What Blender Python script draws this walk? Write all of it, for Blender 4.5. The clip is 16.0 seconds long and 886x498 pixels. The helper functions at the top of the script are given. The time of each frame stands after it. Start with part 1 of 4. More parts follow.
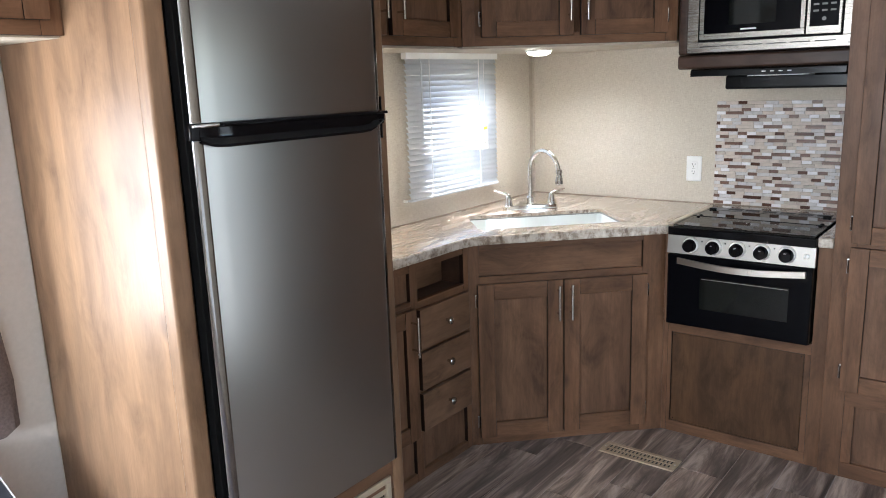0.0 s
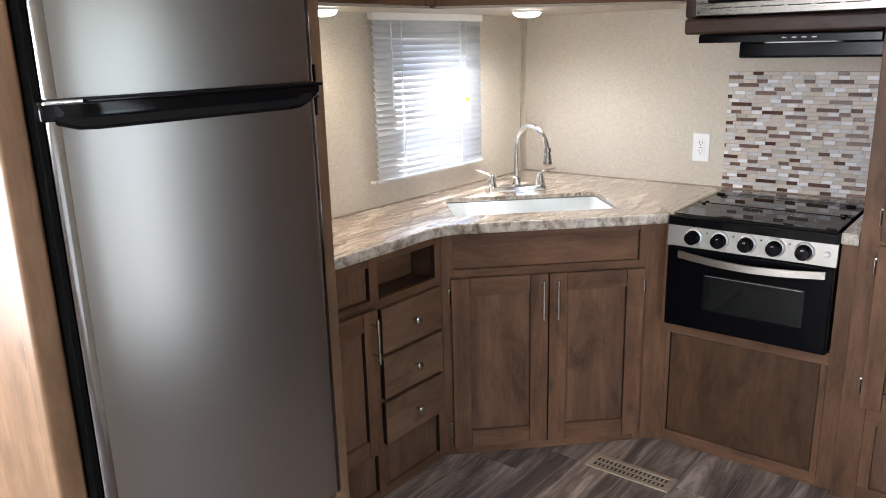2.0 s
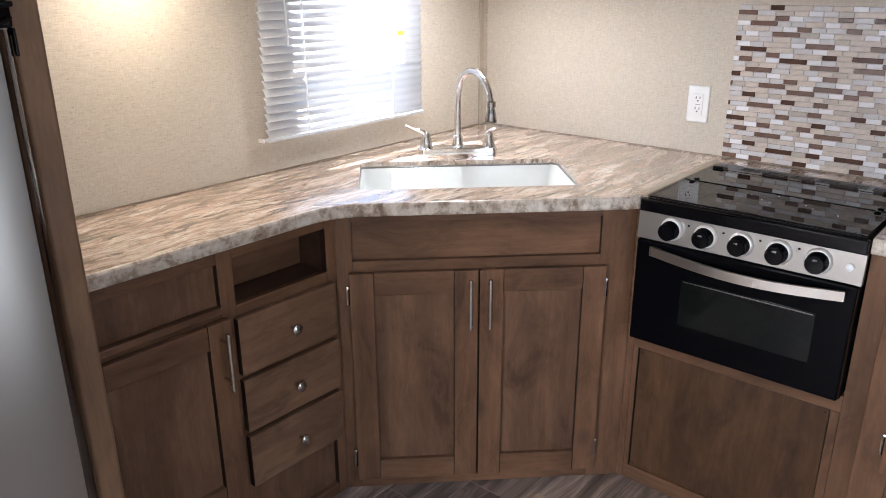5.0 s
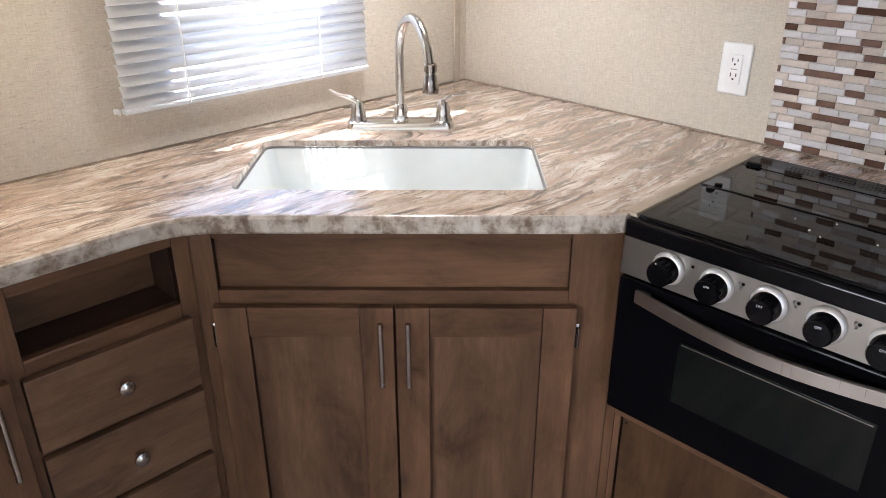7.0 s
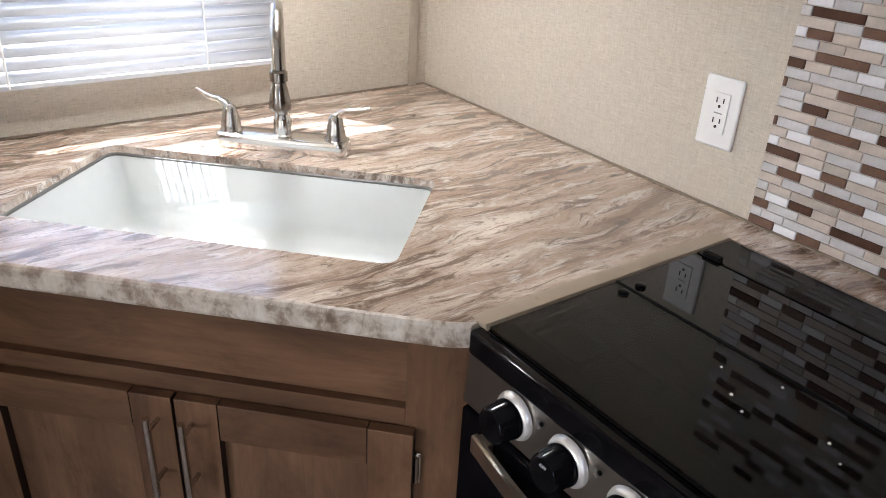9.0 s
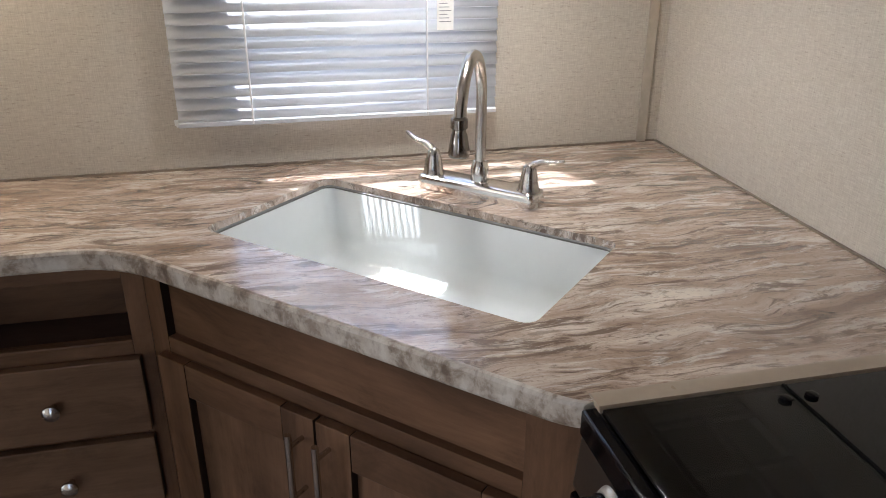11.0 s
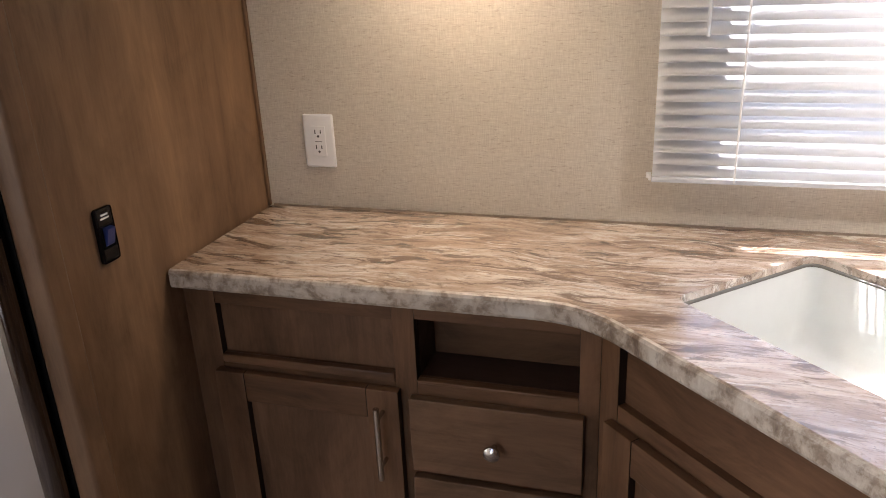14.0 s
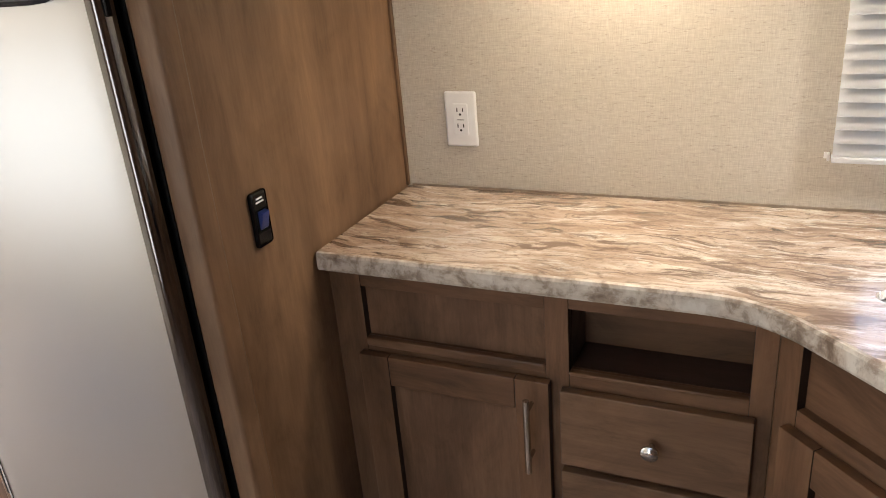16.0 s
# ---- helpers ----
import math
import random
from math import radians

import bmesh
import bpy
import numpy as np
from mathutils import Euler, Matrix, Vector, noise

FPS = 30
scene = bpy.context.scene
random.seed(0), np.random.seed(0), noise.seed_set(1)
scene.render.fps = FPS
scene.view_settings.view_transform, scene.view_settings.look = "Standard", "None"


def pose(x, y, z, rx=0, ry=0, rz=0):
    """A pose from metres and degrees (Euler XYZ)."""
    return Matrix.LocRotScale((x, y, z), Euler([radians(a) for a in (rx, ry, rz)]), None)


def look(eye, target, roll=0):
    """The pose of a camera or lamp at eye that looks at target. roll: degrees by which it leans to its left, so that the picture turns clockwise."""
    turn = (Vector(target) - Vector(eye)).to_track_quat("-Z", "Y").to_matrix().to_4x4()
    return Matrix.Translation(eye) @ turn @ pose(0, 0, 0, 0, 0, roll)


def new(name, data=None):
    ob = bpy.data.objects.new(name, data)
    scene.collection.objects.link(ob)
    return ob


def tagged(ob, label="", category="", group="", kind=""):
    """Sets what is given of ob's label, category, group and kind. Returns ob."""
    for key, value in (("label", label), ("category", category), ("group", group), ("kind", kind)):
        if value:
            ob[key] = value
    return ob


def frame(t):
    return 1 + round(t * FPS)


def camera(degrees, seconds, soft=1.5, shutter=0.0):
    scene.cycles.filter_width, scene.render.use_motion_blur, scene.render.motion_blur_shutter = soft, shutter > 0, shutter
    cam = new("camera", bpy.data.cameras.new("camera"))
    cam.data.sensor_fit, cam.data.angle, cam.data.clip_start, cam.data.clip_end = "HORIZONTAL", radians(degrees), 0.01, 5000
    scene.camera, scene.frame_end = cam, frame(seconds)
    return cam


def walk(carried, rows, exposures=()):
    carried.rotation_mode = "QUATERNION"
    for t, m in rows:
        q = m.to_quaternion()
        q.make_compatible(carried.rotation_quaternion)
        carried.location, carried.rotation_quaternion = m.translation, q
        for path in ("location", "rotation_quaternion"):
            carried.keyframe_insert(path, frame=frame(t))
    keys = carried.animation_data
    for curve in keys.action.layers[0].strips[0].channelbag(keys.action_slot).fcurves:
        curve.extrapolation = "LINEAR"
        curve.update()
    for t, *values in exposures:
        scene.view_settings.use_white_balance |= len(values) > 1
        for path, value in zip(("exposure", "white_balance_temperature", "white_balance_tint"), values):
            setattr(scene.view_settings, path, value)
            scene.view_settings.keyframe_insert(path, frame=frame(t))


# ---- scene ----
cam = camera(60.5, 16.0, 0.95)
PATH = [
    (0, (0.117, -0.115, 1.517), (-1.085, 1.425, 1.087), -2.0),
    (0.5, (0.076, 0.015, 1.526), (-1.121, 1.555, 1.083), -1.7),
    (1, (0.047, 0.108, 1.527), (-1.154, 1.632, 1.041), -1.4),
    (1.5, (0.029, 0.171, 1.517), (-1.178, 1.68, 1.001), -1.3),
    (2, (0.001, 0.265, 1.517), (-1.207, 1.772, 1.0), -1.5),
    (2.5, (-0.049, 0.404, 1.514), (-1.253, 1.914, 0.992), -2.3),
    (3, (-0.075, 0.523, 1.498), (-1.266, 2.033, 0.949), -2.2),
    (3.5, (-0.092, 0.649, 1.477), (-1.263, 2.157, 0.88), -1.5),
    (4, (-0.123, 0.796, 1.485), (-1.294, 2.291, 0.857), -0.4),
    (4.5, (-0.136, 0.91, 1.493), (-1.353, 2.361, 0.851), 0.5),
    (5, (-0.148, 1.014, 1.476), (-1.376, 2.439, 0.797), -0.3),
    (5.2, (-0.164, 1.072, 1.468), (-1.378, 2.499, 0.77), -0.6),
    (7.3, (-0.377, 1.808, 1.439), (-1.684, 3.038, 0.557), 0.3),
    (7.5, (-0.392, 1.867, 1.421), (-1.708, 3.073, 0.519), 0.7),
    (8, (-0.423, 2.059, 1.421), (-1.753, 3.231, 0.493), 2.4),
    (8.2, (-0.44, 2.123, 1.42), (-1.772, 3.292, 0.493), 2.9),
    (10.3, (-0.356, 2.526, 1.432), (-2.039, 3.203, 0.59), 1.4),
    (10.5, (-0.357, 2.529, 1.43), (-2.07, 3.138, 0.596), 1.1),
    (11, (-0.373, 2.536, 1.418), (-2.155, 2.946, 0.609), 0.2),
    (11.4, (-0.388, 2.534, 1.415), (-2.209, 2.785, 0.625), -0.0),
    (11.5, (-0.393, 2.526, 1.414), (-2.22, 2.748, 0.632), -0.2),
    (12, (-0.414, 2.509, 1.423), (-2.269, 2.567, 0.678), -1.1),
    (12.5, (-0.43, 2.489, 1.426), (-2.302, 2.397, 0.727), -1.5),
    (13, (-0.455, 2.458, 1.432), (-2.316, 2.19, 0.751), -1.6),
    (13.5, (-0.482, 2.427, 1.435), (-2.308, 2.005, 0.736), -2.1),
    (14, (-0.508, 2.385, 1.431), (-2.29, 1.824, 0.719), -2.6),
    (14.5, (-0.528, 2.355, 1.429), (-2.27, 1.698, 0.698), -3.6),
    (15, (-0.542, 2.333, 1.422), (-2.252, 1.615, 0.674), -4.4),
    (15.5, (-0.551, 2.31, 1.422), (-2.24, 1.552, 0.664), -4.6),
    (16, (-0.539, 2.279, 1.44), (-2.201, 1.476, 0.671), -5.0),
]
EXPOSURES = [
    (0.0, 2.80, 5600, 7), (3.0, 2.81, 5830, 11), (5.0, 2.84, 5760, 13), (7.5, 2.74, 5860, 12), (8.2, 2.74, 5870, 12), (10.5, 2.05, 5900, 12), (11.5, 1.95, 5850, 12),
    (12.5, 1.82, 6020, 14), (13.5, 2.05, 6460, 19), (14.5, 2.86, 6420, 15), (15.2, 3.02, 6380, 14), (16.0, 3.05, 6350, 11),
]
walk(cam, [(t, look(eye, target, roll)) for t, eye, target, roll in PATH], EXPOSURES)

# ---- world, sun, daylight and exposure ----
world = bpy.data.worlds.new("sky")
scene.world = world
world.use_nodes = True
wn = world.node_tree
bg = wn.nodes["Background"]
skytex = wn.nodes.new("ShaderNodeTexSky")
skytex.sky_type, skytex.sun_disc = "NISHITA", False
SUN_EL, SUN_TRAVEL = radians(60), Vector((0.852, 0.524, 0)).normalized()
skytex.sun_elevation = SUN_EL
skytex.sun_rotation = math.atan2(-SUN_TRAVEL.x, -SUN_TRAVEL.y)
wn.links.new(skytex.outputs[0], bg.inputs[0])
bg.inputs[1].default_value = 0.15

sun_data = bpy.data.lights.new("sun", "SUN")
sun_data.energy, sun_data.angle, sun_data.color = 5.0, radians(0.5), (1.0, 0.985, 0.96)
sun = new("sun", sun_data)
sun_dir = Vector((SUN_TRAVEL.x * math.cos(SUN_EL), SUN_TRAVEL.y * math.cos(SUN_EL), -math.sin(SUN_EL)))
sun.matrix_world = look((-6, -4, 10), Vector((-6, -4, 10)) + sun_dir)


def daylight(name, at, towards, w, h, watts, color=(0.93, 0.97, 1.0)):
    """An area lamp that fills a window's opening."""
    data = bpy.data.lights.new(name, "AREA")
    data.shape, data.size, data.size_y, data.energy, data.color = "RECTANGLE", w, h, watts, color
    ob = new(name, data)
    ob.matrix_world = look(at, towards)
    return ob


daylight("daylight_dinette", (-2.020, -0.22, 1.14), (0, -0.22, 1.14), 1.40, 0.62, 9.4, (1.0, 0.97, 0.92))
# unseen east openings, added to light the fridge's reflection and the cabinet fronts
daylight("daylight_entry", (0.475, 1.86, 1.02), (-1, 1.86, 1.02), 0.32, 1.40, 0.40, (1.0, 0.98, 0.94))
daylight("daylight_sofa", (0.475, -1.0, 0.70), (-1, -1.0, 0.70), 1.75, 0.82, 0.36, (1.0, 0.985, 0.89))
# unseen rear window, added to brighten the north wall
daylight("daylight_rear", (-0.8, -3.225, 1.40), (-0.8, 0, 1.40), 1.60, 0.60, 16, (1.0, 0.98, 0.96))


def puck(at, watts, color, blend):
    data = bpy.data.lights.new("puck_glow", "SPOT")
    data.energy, data.color, data.spot_size, data.spot_blend, data.shadow_soft_size = watts, color, radians(160), blend, 0.05
    ob = new("puck_glow", data)
    ob.matrix_world = look(at, (at[0], at[1], 0))


puck((-1.66, 2.90, 1.612), 4.9, (1.0, 0.95, 0.88), 0.8)
puck((-1.84, 1.98, 1.612), 2.5, (1.0, 0.81, 0.58), 0.9)

# ---- materials ----


class Mat:
    """Node material with a Principled shader and short ways to wire it."""

    def __init__(self, name, color=(0.5, 0.5, 0.5), rough=0.5, metal=0.0, **more):
        self.m = bpy.data.materials.new(name)
        self.m.use_nodes = True
        self.t = self.m.node_tree
        self.b = self.t.nodes["Principled BSDF"]
        self.b.inputs["Base Color"].default_value = (*color, 1)
        self.b.inputs["Roughness"].default_value = rough
        self.b.inputs["Metallic"].default_value = metal
        for k, v in more.items():
            self.b.inputs[k.replace("_", " ")].default_value = v

    def n(self, kind, **values):
        node = self.t.nodes.new("ShaderNode" + kind)
        for k, v in values.items():
            node.inputs[k.replace("_", " ")].default_value = v
        return node

    def link(self, a, b):
        self.t.links.new(a, b)

    def coords(self, scale=(1, 1, 1), shuffle=0.0, rot=(0, 0, 0)):
        tc = self.n("TexCoord")
        out = tc.outputs["Object"]
        if shuffle:
            info = self.n("ObjectInfo")
            mul = self.n("Math")
            mul.operation = "MULTIPLY"
            mul.inputs[1].default_value = shuffle
            self.link(info.outputs["Random"], mul.inputs[0])
            add = self.n("VectorMath")
            add.operation = "ADD"
            self.link(out, add.inputs[0])
            self.link(mul.outputs[0], add.inputs[1])
            out = add.outputs[0]
        mp = self.n("Mapping", Scale=scale, Rotation=rot)
        self.link(out, mp.inputs[0])
        return mp.outputs[0]

    def noise(self, vec, scale=5.0, detail=4.0, rough=0.55, dist=0.0):
        nz = self.n("TexNoise", Scale=scale, Detail=detail, Roughness=rough, Distortion=dist)
        self.link(vec, nz.inputs["Vector"])
        return nz.outputs["Fac"]

    def ramp(self, fac, stops):
        r = self.n("ValToRGB")
        while len(r.color_ramp.elements) < len(stops):
            r.color_ramp.elements.new(0.5)
        for e, (p, c) in zip(r.color_ramp.elements, stops):
            e.position = p
            e.color = (*c, 1) if len(c) == 3 else (c[0], c[0], c[0], 1)
        self.link(fac, r.inputs[0])
        return r.outputs[0]

    def mix(self, fac, a, b, mode="MIX"):
        mx = self.n("Mix")
        mx.data_type, mx.blend_type = "RGBA", mode
        if isinstance(fac, float):
            mx.inputs[0].default_value = fac
        else:
            self.link(fac, mx.inputs[0])
        for sock, v in ((mx.inputs[6], a), (mx.inputs[7], b)):
            if isinstance(v, tuple):
                sock.default_value = (*v, 1)
            else:
                self.link(v, sock)
        return mx.outputs[2]

    def color(self, out):
        self.link(out, self.b.inputs["Base Color"])
        return self

    def rough(self, out):
        self.link(out, self.b.inputs["Roughness"])
        return self

    def bump(self, fac, strength=0.2, distance=0.002):
        bp = self.n("Bump", Strength=strength, Distance=distance)
        self.link(fac, bp.inputs["Height"])
        self.link(bp.outputs[0], self.b.inputs["Normal"])
        return self


def wood(name, axis, light=(0.225, 0.121, 0.066), dark=(0.076, 0.039, 0.022), gloss=0.40, figure=1.0):
    """Brown knotty alder print, smooth and cloudy; axis is the way of the grain."""
    m = Mat(name, rough=gloss, Specular_IOR_Level=0.22)
    s = {"z": (1, 1, 0.16), "x": (0.16, 1, 1), "y": (1, 0.16, 1)}[axis]
    broad = m.noise(m.coords(s, 7.3), 3.0 + 6.0 * figure, 3, 0.5, 0.8)
    band = m.noise(m.coords(tuple(1 if k > 0.5 else 0.04 for k in s), 7.3), 16, 2, 0.4)
    blot = m.noise(m.coords(tuple(1 if k > 0.5 else 0.40 for k in s), 3.1), 11.0, 7, 0.66, 0.6)
    grain = m.noise(m.coords(tuple(1 if k > 0.5 else 0.09 for k in s), 7.3), 230, 3, 0.6, 0.4)
    mid = tuple(0.45 * a + 0.55 * b for a, b in zip(light, dark))
    c = m.ramp(broad, [(0.15, dark), (0.48, mid), (0.82, light)])
    c = m.mix(m.ramp(band, [(0.44, (0.0,)), (0.56, (0.30,))]), c, light)
    c = m.mix(0.65 * figure, c, m.ramp(blot, [(0.30, (0.22, 0.20, 0.19)), (0.47, (0.82, 0.81, 0.80)), (0.66, (1.22, 1.22, 1.22))]), "MULTIPLY")
    fibre = m.noise(m.coords(tuple(1 if k > 0.5 else 0.07 for k in s), 7.3), 75, 5, 0.65, 0.5)
    c = m.mix(0.28 * figure, c, m.ramp(fibre, [(0.32, (0.55, 0.52, 0.50)), (0.5, (0.95, 0.94, 0.93)), (0.68, (1.25, 1.24, 1.22))]), "MULTIPLY")
    c = m.mix(0.22, c, m.ramp(grain, [(0.3, (0.55, 0.53, 0.51)), (0.65, (1.10, 1.10, 1.10))]), "MULTIPLY")
    knots = m.n("TexVoronoi", Scale=2.6)
    m.link(m.coords((1.6, 1.6, 0.9) if axis == "z" else (0.9, 1.6, 1.6), 5.0), knots.inputs["Vector"])
    c = m.mix(m.ramp(knots.outputs["Distance"], [(0.012, (0.75,)), (0.11, (0.0,))]), c, (0.035, 0.021, 0.015))
    m.color(c).bump(grain, 0.06, 0.0005)
    m.rough(m.ramp(blot, [(0.3, (gloss + 0.08,)), (0.7, (gloss - 0.05,))]))
    return m.m


WOOD_V = wood("wood_upright", "z")
WOOD_H = wood("wood_level", "x")
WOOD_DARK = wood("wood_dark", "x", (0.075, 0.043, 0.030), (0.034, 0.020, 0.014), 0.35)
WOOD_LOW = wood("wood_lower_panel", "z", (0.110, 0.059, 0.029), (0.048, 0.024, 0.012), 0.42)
WOOD_PANEL = wood("wood_panel", "z", (0.215, 0.120, 0.069), (0.080, 0.042, 0.025), 0.36)

# lighter copy of the cabinet wood, painting light onto the enclosure sides
WOOD_SIDE_LIT = wood("wood_side_lit", "z", (0.280, 0.169, 0.096), (0.105, 0.060, 0.035), 0.37, 0.68)
# drawer fronts get lighter wood in place of missing light from the east
WOOD_DRAWER_LIT = wood("wood_drawer_lit", "x", (0.25, 0.145, 0.084), (0.120, 0.067, 0.040), 0.38)
# near-black wood that paints shade onto board edges; screws share it
WOOD_EDGE_SHADE = wood("wood_edge_shade", "z", (0.032, 0.018, 0.012), (0.014, 0.008, 0.006), 0.5)


def linen():
    m = Mat("linen_wallpaper", rough=0.75)
    tc = m.coords()
    hor = m.noise(m.coords((45, 45, 520)), 1.0, 3, 0.6)
    ver = m.noise(m.coords((520, 520, 45)), 1.0, 3, 0.6)
    fleck = m.mix(0.5, m.noise(m.coords((75, 75, 330)), 1.0, 2, 0.5), m.noise(m.coords((330, 330, 75)), 1.0, 2, 0.5), "LIGHTEN")
    blot = m.noise(tc, 3.0, 3)
    weave = m.mix(0.5, hor, ver)
    c = m.ramp(weave, [(0.36, (0.495, 0.437, 0.355)), (0.52, (0.575, 0.517, 0.428)), (0.64, (0.65, 0.595, 0.50))])
    c = m.mix(m.ramp(fleck, [(0.61, (0.0,)), (0.74, (0.6,))]), c, (0.36, 0.30, 0.235))
    c = m.mix(0.25, c, m.ramp(blot, [(0.3, (0.84, 0.82, 0.80)), (0.7, (1.0, 1.0, 1.0))]), "MULTIPLY")
    m.color(c).bump(weave, 0.25, 0.0006)
    return m.m


def laminate():
    """Brown and cream streaked stone laminate; the streaks run along the window wall."""
    m = Mat("stone_laminate", rough=0.2, Specular_IOR_Level=0.6, Coat_Weight=0.9, Coat_Roughness=0.15, Coat_IOR=1.6)
    warp = m.noise(m.coords((1, 1, 1)), 4.0, 3, 0.5)
    tc = m.n("TexCoord")
    add = m.n("VectorMath")
    add.operation = "MULTIPLY_ADD"
    comb = m.n("CombineXYZ")
    m.link(warp, comb.inputs[0])
    m.link(tc.outputs["Object"], add.inputs[2])
    m.link(comb.outputs[0], add.inputs[0])
    add.inputs[1].default_value = (0.10, 0.0, 0.0)

    def streaks(stretch, scale, shift, detail=7, dist=0.5):
        mp = m.n("Mapping", Scale=(1.0, stretch, 0.5), Location=(shift, shift * 2, 0))
        m.link(add.outputs[0], mp.inputs[0])
        return m.noise(mp.outputs[0], scale, detail, 0.72, dist)

    base = streaks(0.20, 16, 0.0, 10, 0.8)
    dark = streaks(0.16, 36, 3.7, 10, 1.1)
    thin = streaks(0.17, 85, 1.3, 7, 1.0)
    fleck = streaks(0.45, 230, 8.1, 4)
    pale = streaks(0.18, 40, 5.9, 10, 1.1)
    zone = m.noise(m.coords((1.0, 0.35, 1.0)), 6.0, 5, 0.65)
    c = m.ramp(base, [(0.36, (0.265, 0.176, 0.125)), (0.45, (0.425, 0.31, 0.232)), (0.54, (0.585, 0.46, 0.365)), (0.64, (0.78, 0.675, 0.57))])
    c = m.mix(m.ramp(pale, [(0.53, (0.0,)), (0.61, (0.85,))]), c, (0.80, 0.72, 0.63))
    c = m.mix(m.ramp(dark, [(0.530, (0.0,)), (0.590, (0.85,))]), c, (0.145, 0.090, 0.060))
    c = m.mix(m.ramp(thin, [(0.54, (0.0,)), (0.62, (0.55,))]), c, (0.15, 0.104, 0.077))
    c = m.mix(m.ramp(fleck, [(0.57, (0.0,)), (0.64, (0.5,))]), c, (0.15, 0.106, 0.080))
    c = m.mix(0.55, c, m.ramp(zone, [(0.34, (0.64, 0.61, 0.59)), (0.60, (1.12, 1.12, 1.12))]), "MULTIPLY")
    m.color(c).bump(fleck, 0.04, 0.0003)
    m.rough(m.ramp(fleck, [(0.4, (0.15,)), (0.7, (0.24,))]))
    return m.m


def laminate_edge():
    """The postformed edge, where the print shows as pale cloudy blotches."""
    m = Mat("stone_laminate_edge", rough=0.3)
    a = m.mix(0.5, m.noise(m.coords((1, 1, 1)), 34, 5, 0.65, 0.4), m.noise(m.coords((1, 0.2, 0.35)), 42, 6, 0.65, 0.6))
    b = m.noise(m.coords((1, 1, 0.5)), 90, 4, 0.6)
    c = m.ramp(a, [(0.37, (0.15, 0.105, 0.072)), (0.45, (0.32, 0.255, 0.195)), (0.50, (0.50, 0.435, 0.36)), (0.60, (0.66, 0.61, 0.535))])
    c = m.mix(m.ramp(b, [(0.58, (0.0,)), (0.7, (0.6,))]), c, (0.28, 0.22, 0.17))
    m.color(c)
    return m.m


def steel(name, color=(0.50, 0.48, 0.46), rough=0.30, axis="z", brush=0.012, vary=0.05):
    m = Mat(name, color, rough, 1.0)
    v = m.coords((600, 600, 3) if axis == "z" else (3, 3, 600))
    br = m.noise(v, 1.0, 2, 0.6)
    big = m.noise(m.coords(), 2.5, 3, 0.5)
    m.rough(m.ramp(m.mix(0.4, br, big), [(0.3, (rough - 0.02,)), (0.7, (rough + vary,))]))
    m.bump(br, brush, 0.0002)
    return m.m


def brushed_door():
    """Level brushing: reflections are drawn out upright."""
    m = Mat("stainless_door", (0.335, 0.326, 0.305), 0.30, 1.0, Anisotropic=0.3, Anisotropic_Rotation=0.25)
    tg = m.n("Tangent")
    tg.direction_type, tg.axis = "RADIAL", "Z"
    m.link(tg.outputs[0], m.b.inputs["Tangent"])
    big = m.noise(m.coords((2, 2, 0.7)), 2.5, 2, 0.4)
    m.rough(m.ramp(big, [(0.3, (0.275,)), (0.7, (0.30,))]))
    return m.m


def plank_vinyl():
    m = Mat("plank_vinyl", rough=0.38)
    v = m.coords((1, 0.11, 1), 9.0)
    a = m.noise(v, 16, 5, 0.65, 0.9)
    b = m.noise(v, 60, 4, 0.65, 0.3)
    info = m.n("ObjectInfo")
    c = m.ramp(a, [(0.32, (0.060, 0.048, 0.042)), (0.46, (0.18, 0.147, 0.128)), (0.56, (0.36, 0.30, 0.26)), (0.68, (0.60, 0.53, 0.47))])
    c = m.mix(m.ramp(b, [(0.5, (0.0,)), (0.75, (0.6,))]), c, (0.10, 0.082, 0.075))
    c = m.mix(0.8, c, m.ramp(info.outputs["Random"], [(0.0, (0.70, 0.66, 0.64)), (0.5, (0.92, 0.86, 0.81)), (1.0, (1.20, 1.07, 0.96))]), "MULTIPLY")
    m.color(c).bump(b, 0.15, 0.0006)
    return m.m


def plain(name, color, rough=0.5, metal=0.0, vary=0.1, scale=30.0, **more):
    """Paint, plastic or metal with a slight unevenness."""
    m = Mat(name, color, rough, metal, **more)
    nz = m.noise(m.coords(), scale, 3, 0.6)
    m.color(m.ramp(nz, [(0.3, tuple(c * (1 - vary) for c in color)), (0.7, tuple(min(1, c * (1 + vary * 0.5)) for c in color))]))
    m.rough(m.ramp(nz, [(0.3, (min(1, rough * 1.15),)), (0.7, (rough * 0.9,))]))
    return m.m


LINEN = linen()
LAMINATE = laminate()
LAMINATE_EDGE = laminate_edge()
STEEL = steel("stainless_steel", (0.57, 0.53, 0.475), 0.28)
STEEL_DOOR = brushed_door()
STEEL_TRIM = steel("stainless_trim", (0.25, 0.232, 0.205), 0.27, "x", 0.003, 0.02)
CAULK = plain("brown_caulk", (0.27, 0.205, 0.15), 0.5, 0.0, 0.3)
STRIP = plain("tan_strip", (0.42, 0.34, 0.25), 0.3, 0.0, 0.08)
STEEL_PANEL = steel("stainless_panel", (0.31, 0.288, 0.26), 0.33)
CAST_IRON = plain("cast_iron", (0.045, 0.044, 0.043), 0.55, 0.0, 0.2)
LID_PRINT = plain("lid_print", (0.030, 0.028, 0.026), 0.5, 0.0, 0.1)
BLACK_HOOD = plain("black_enamel", (0.004, 0.004, 0.0045), 0.18, 0.0, 0.1, Specular_IOR_Level=0.12)
STEEL_DARK = plain("dark_steel", (0.17, 0.162, 0.157), 0.13, 1.0)
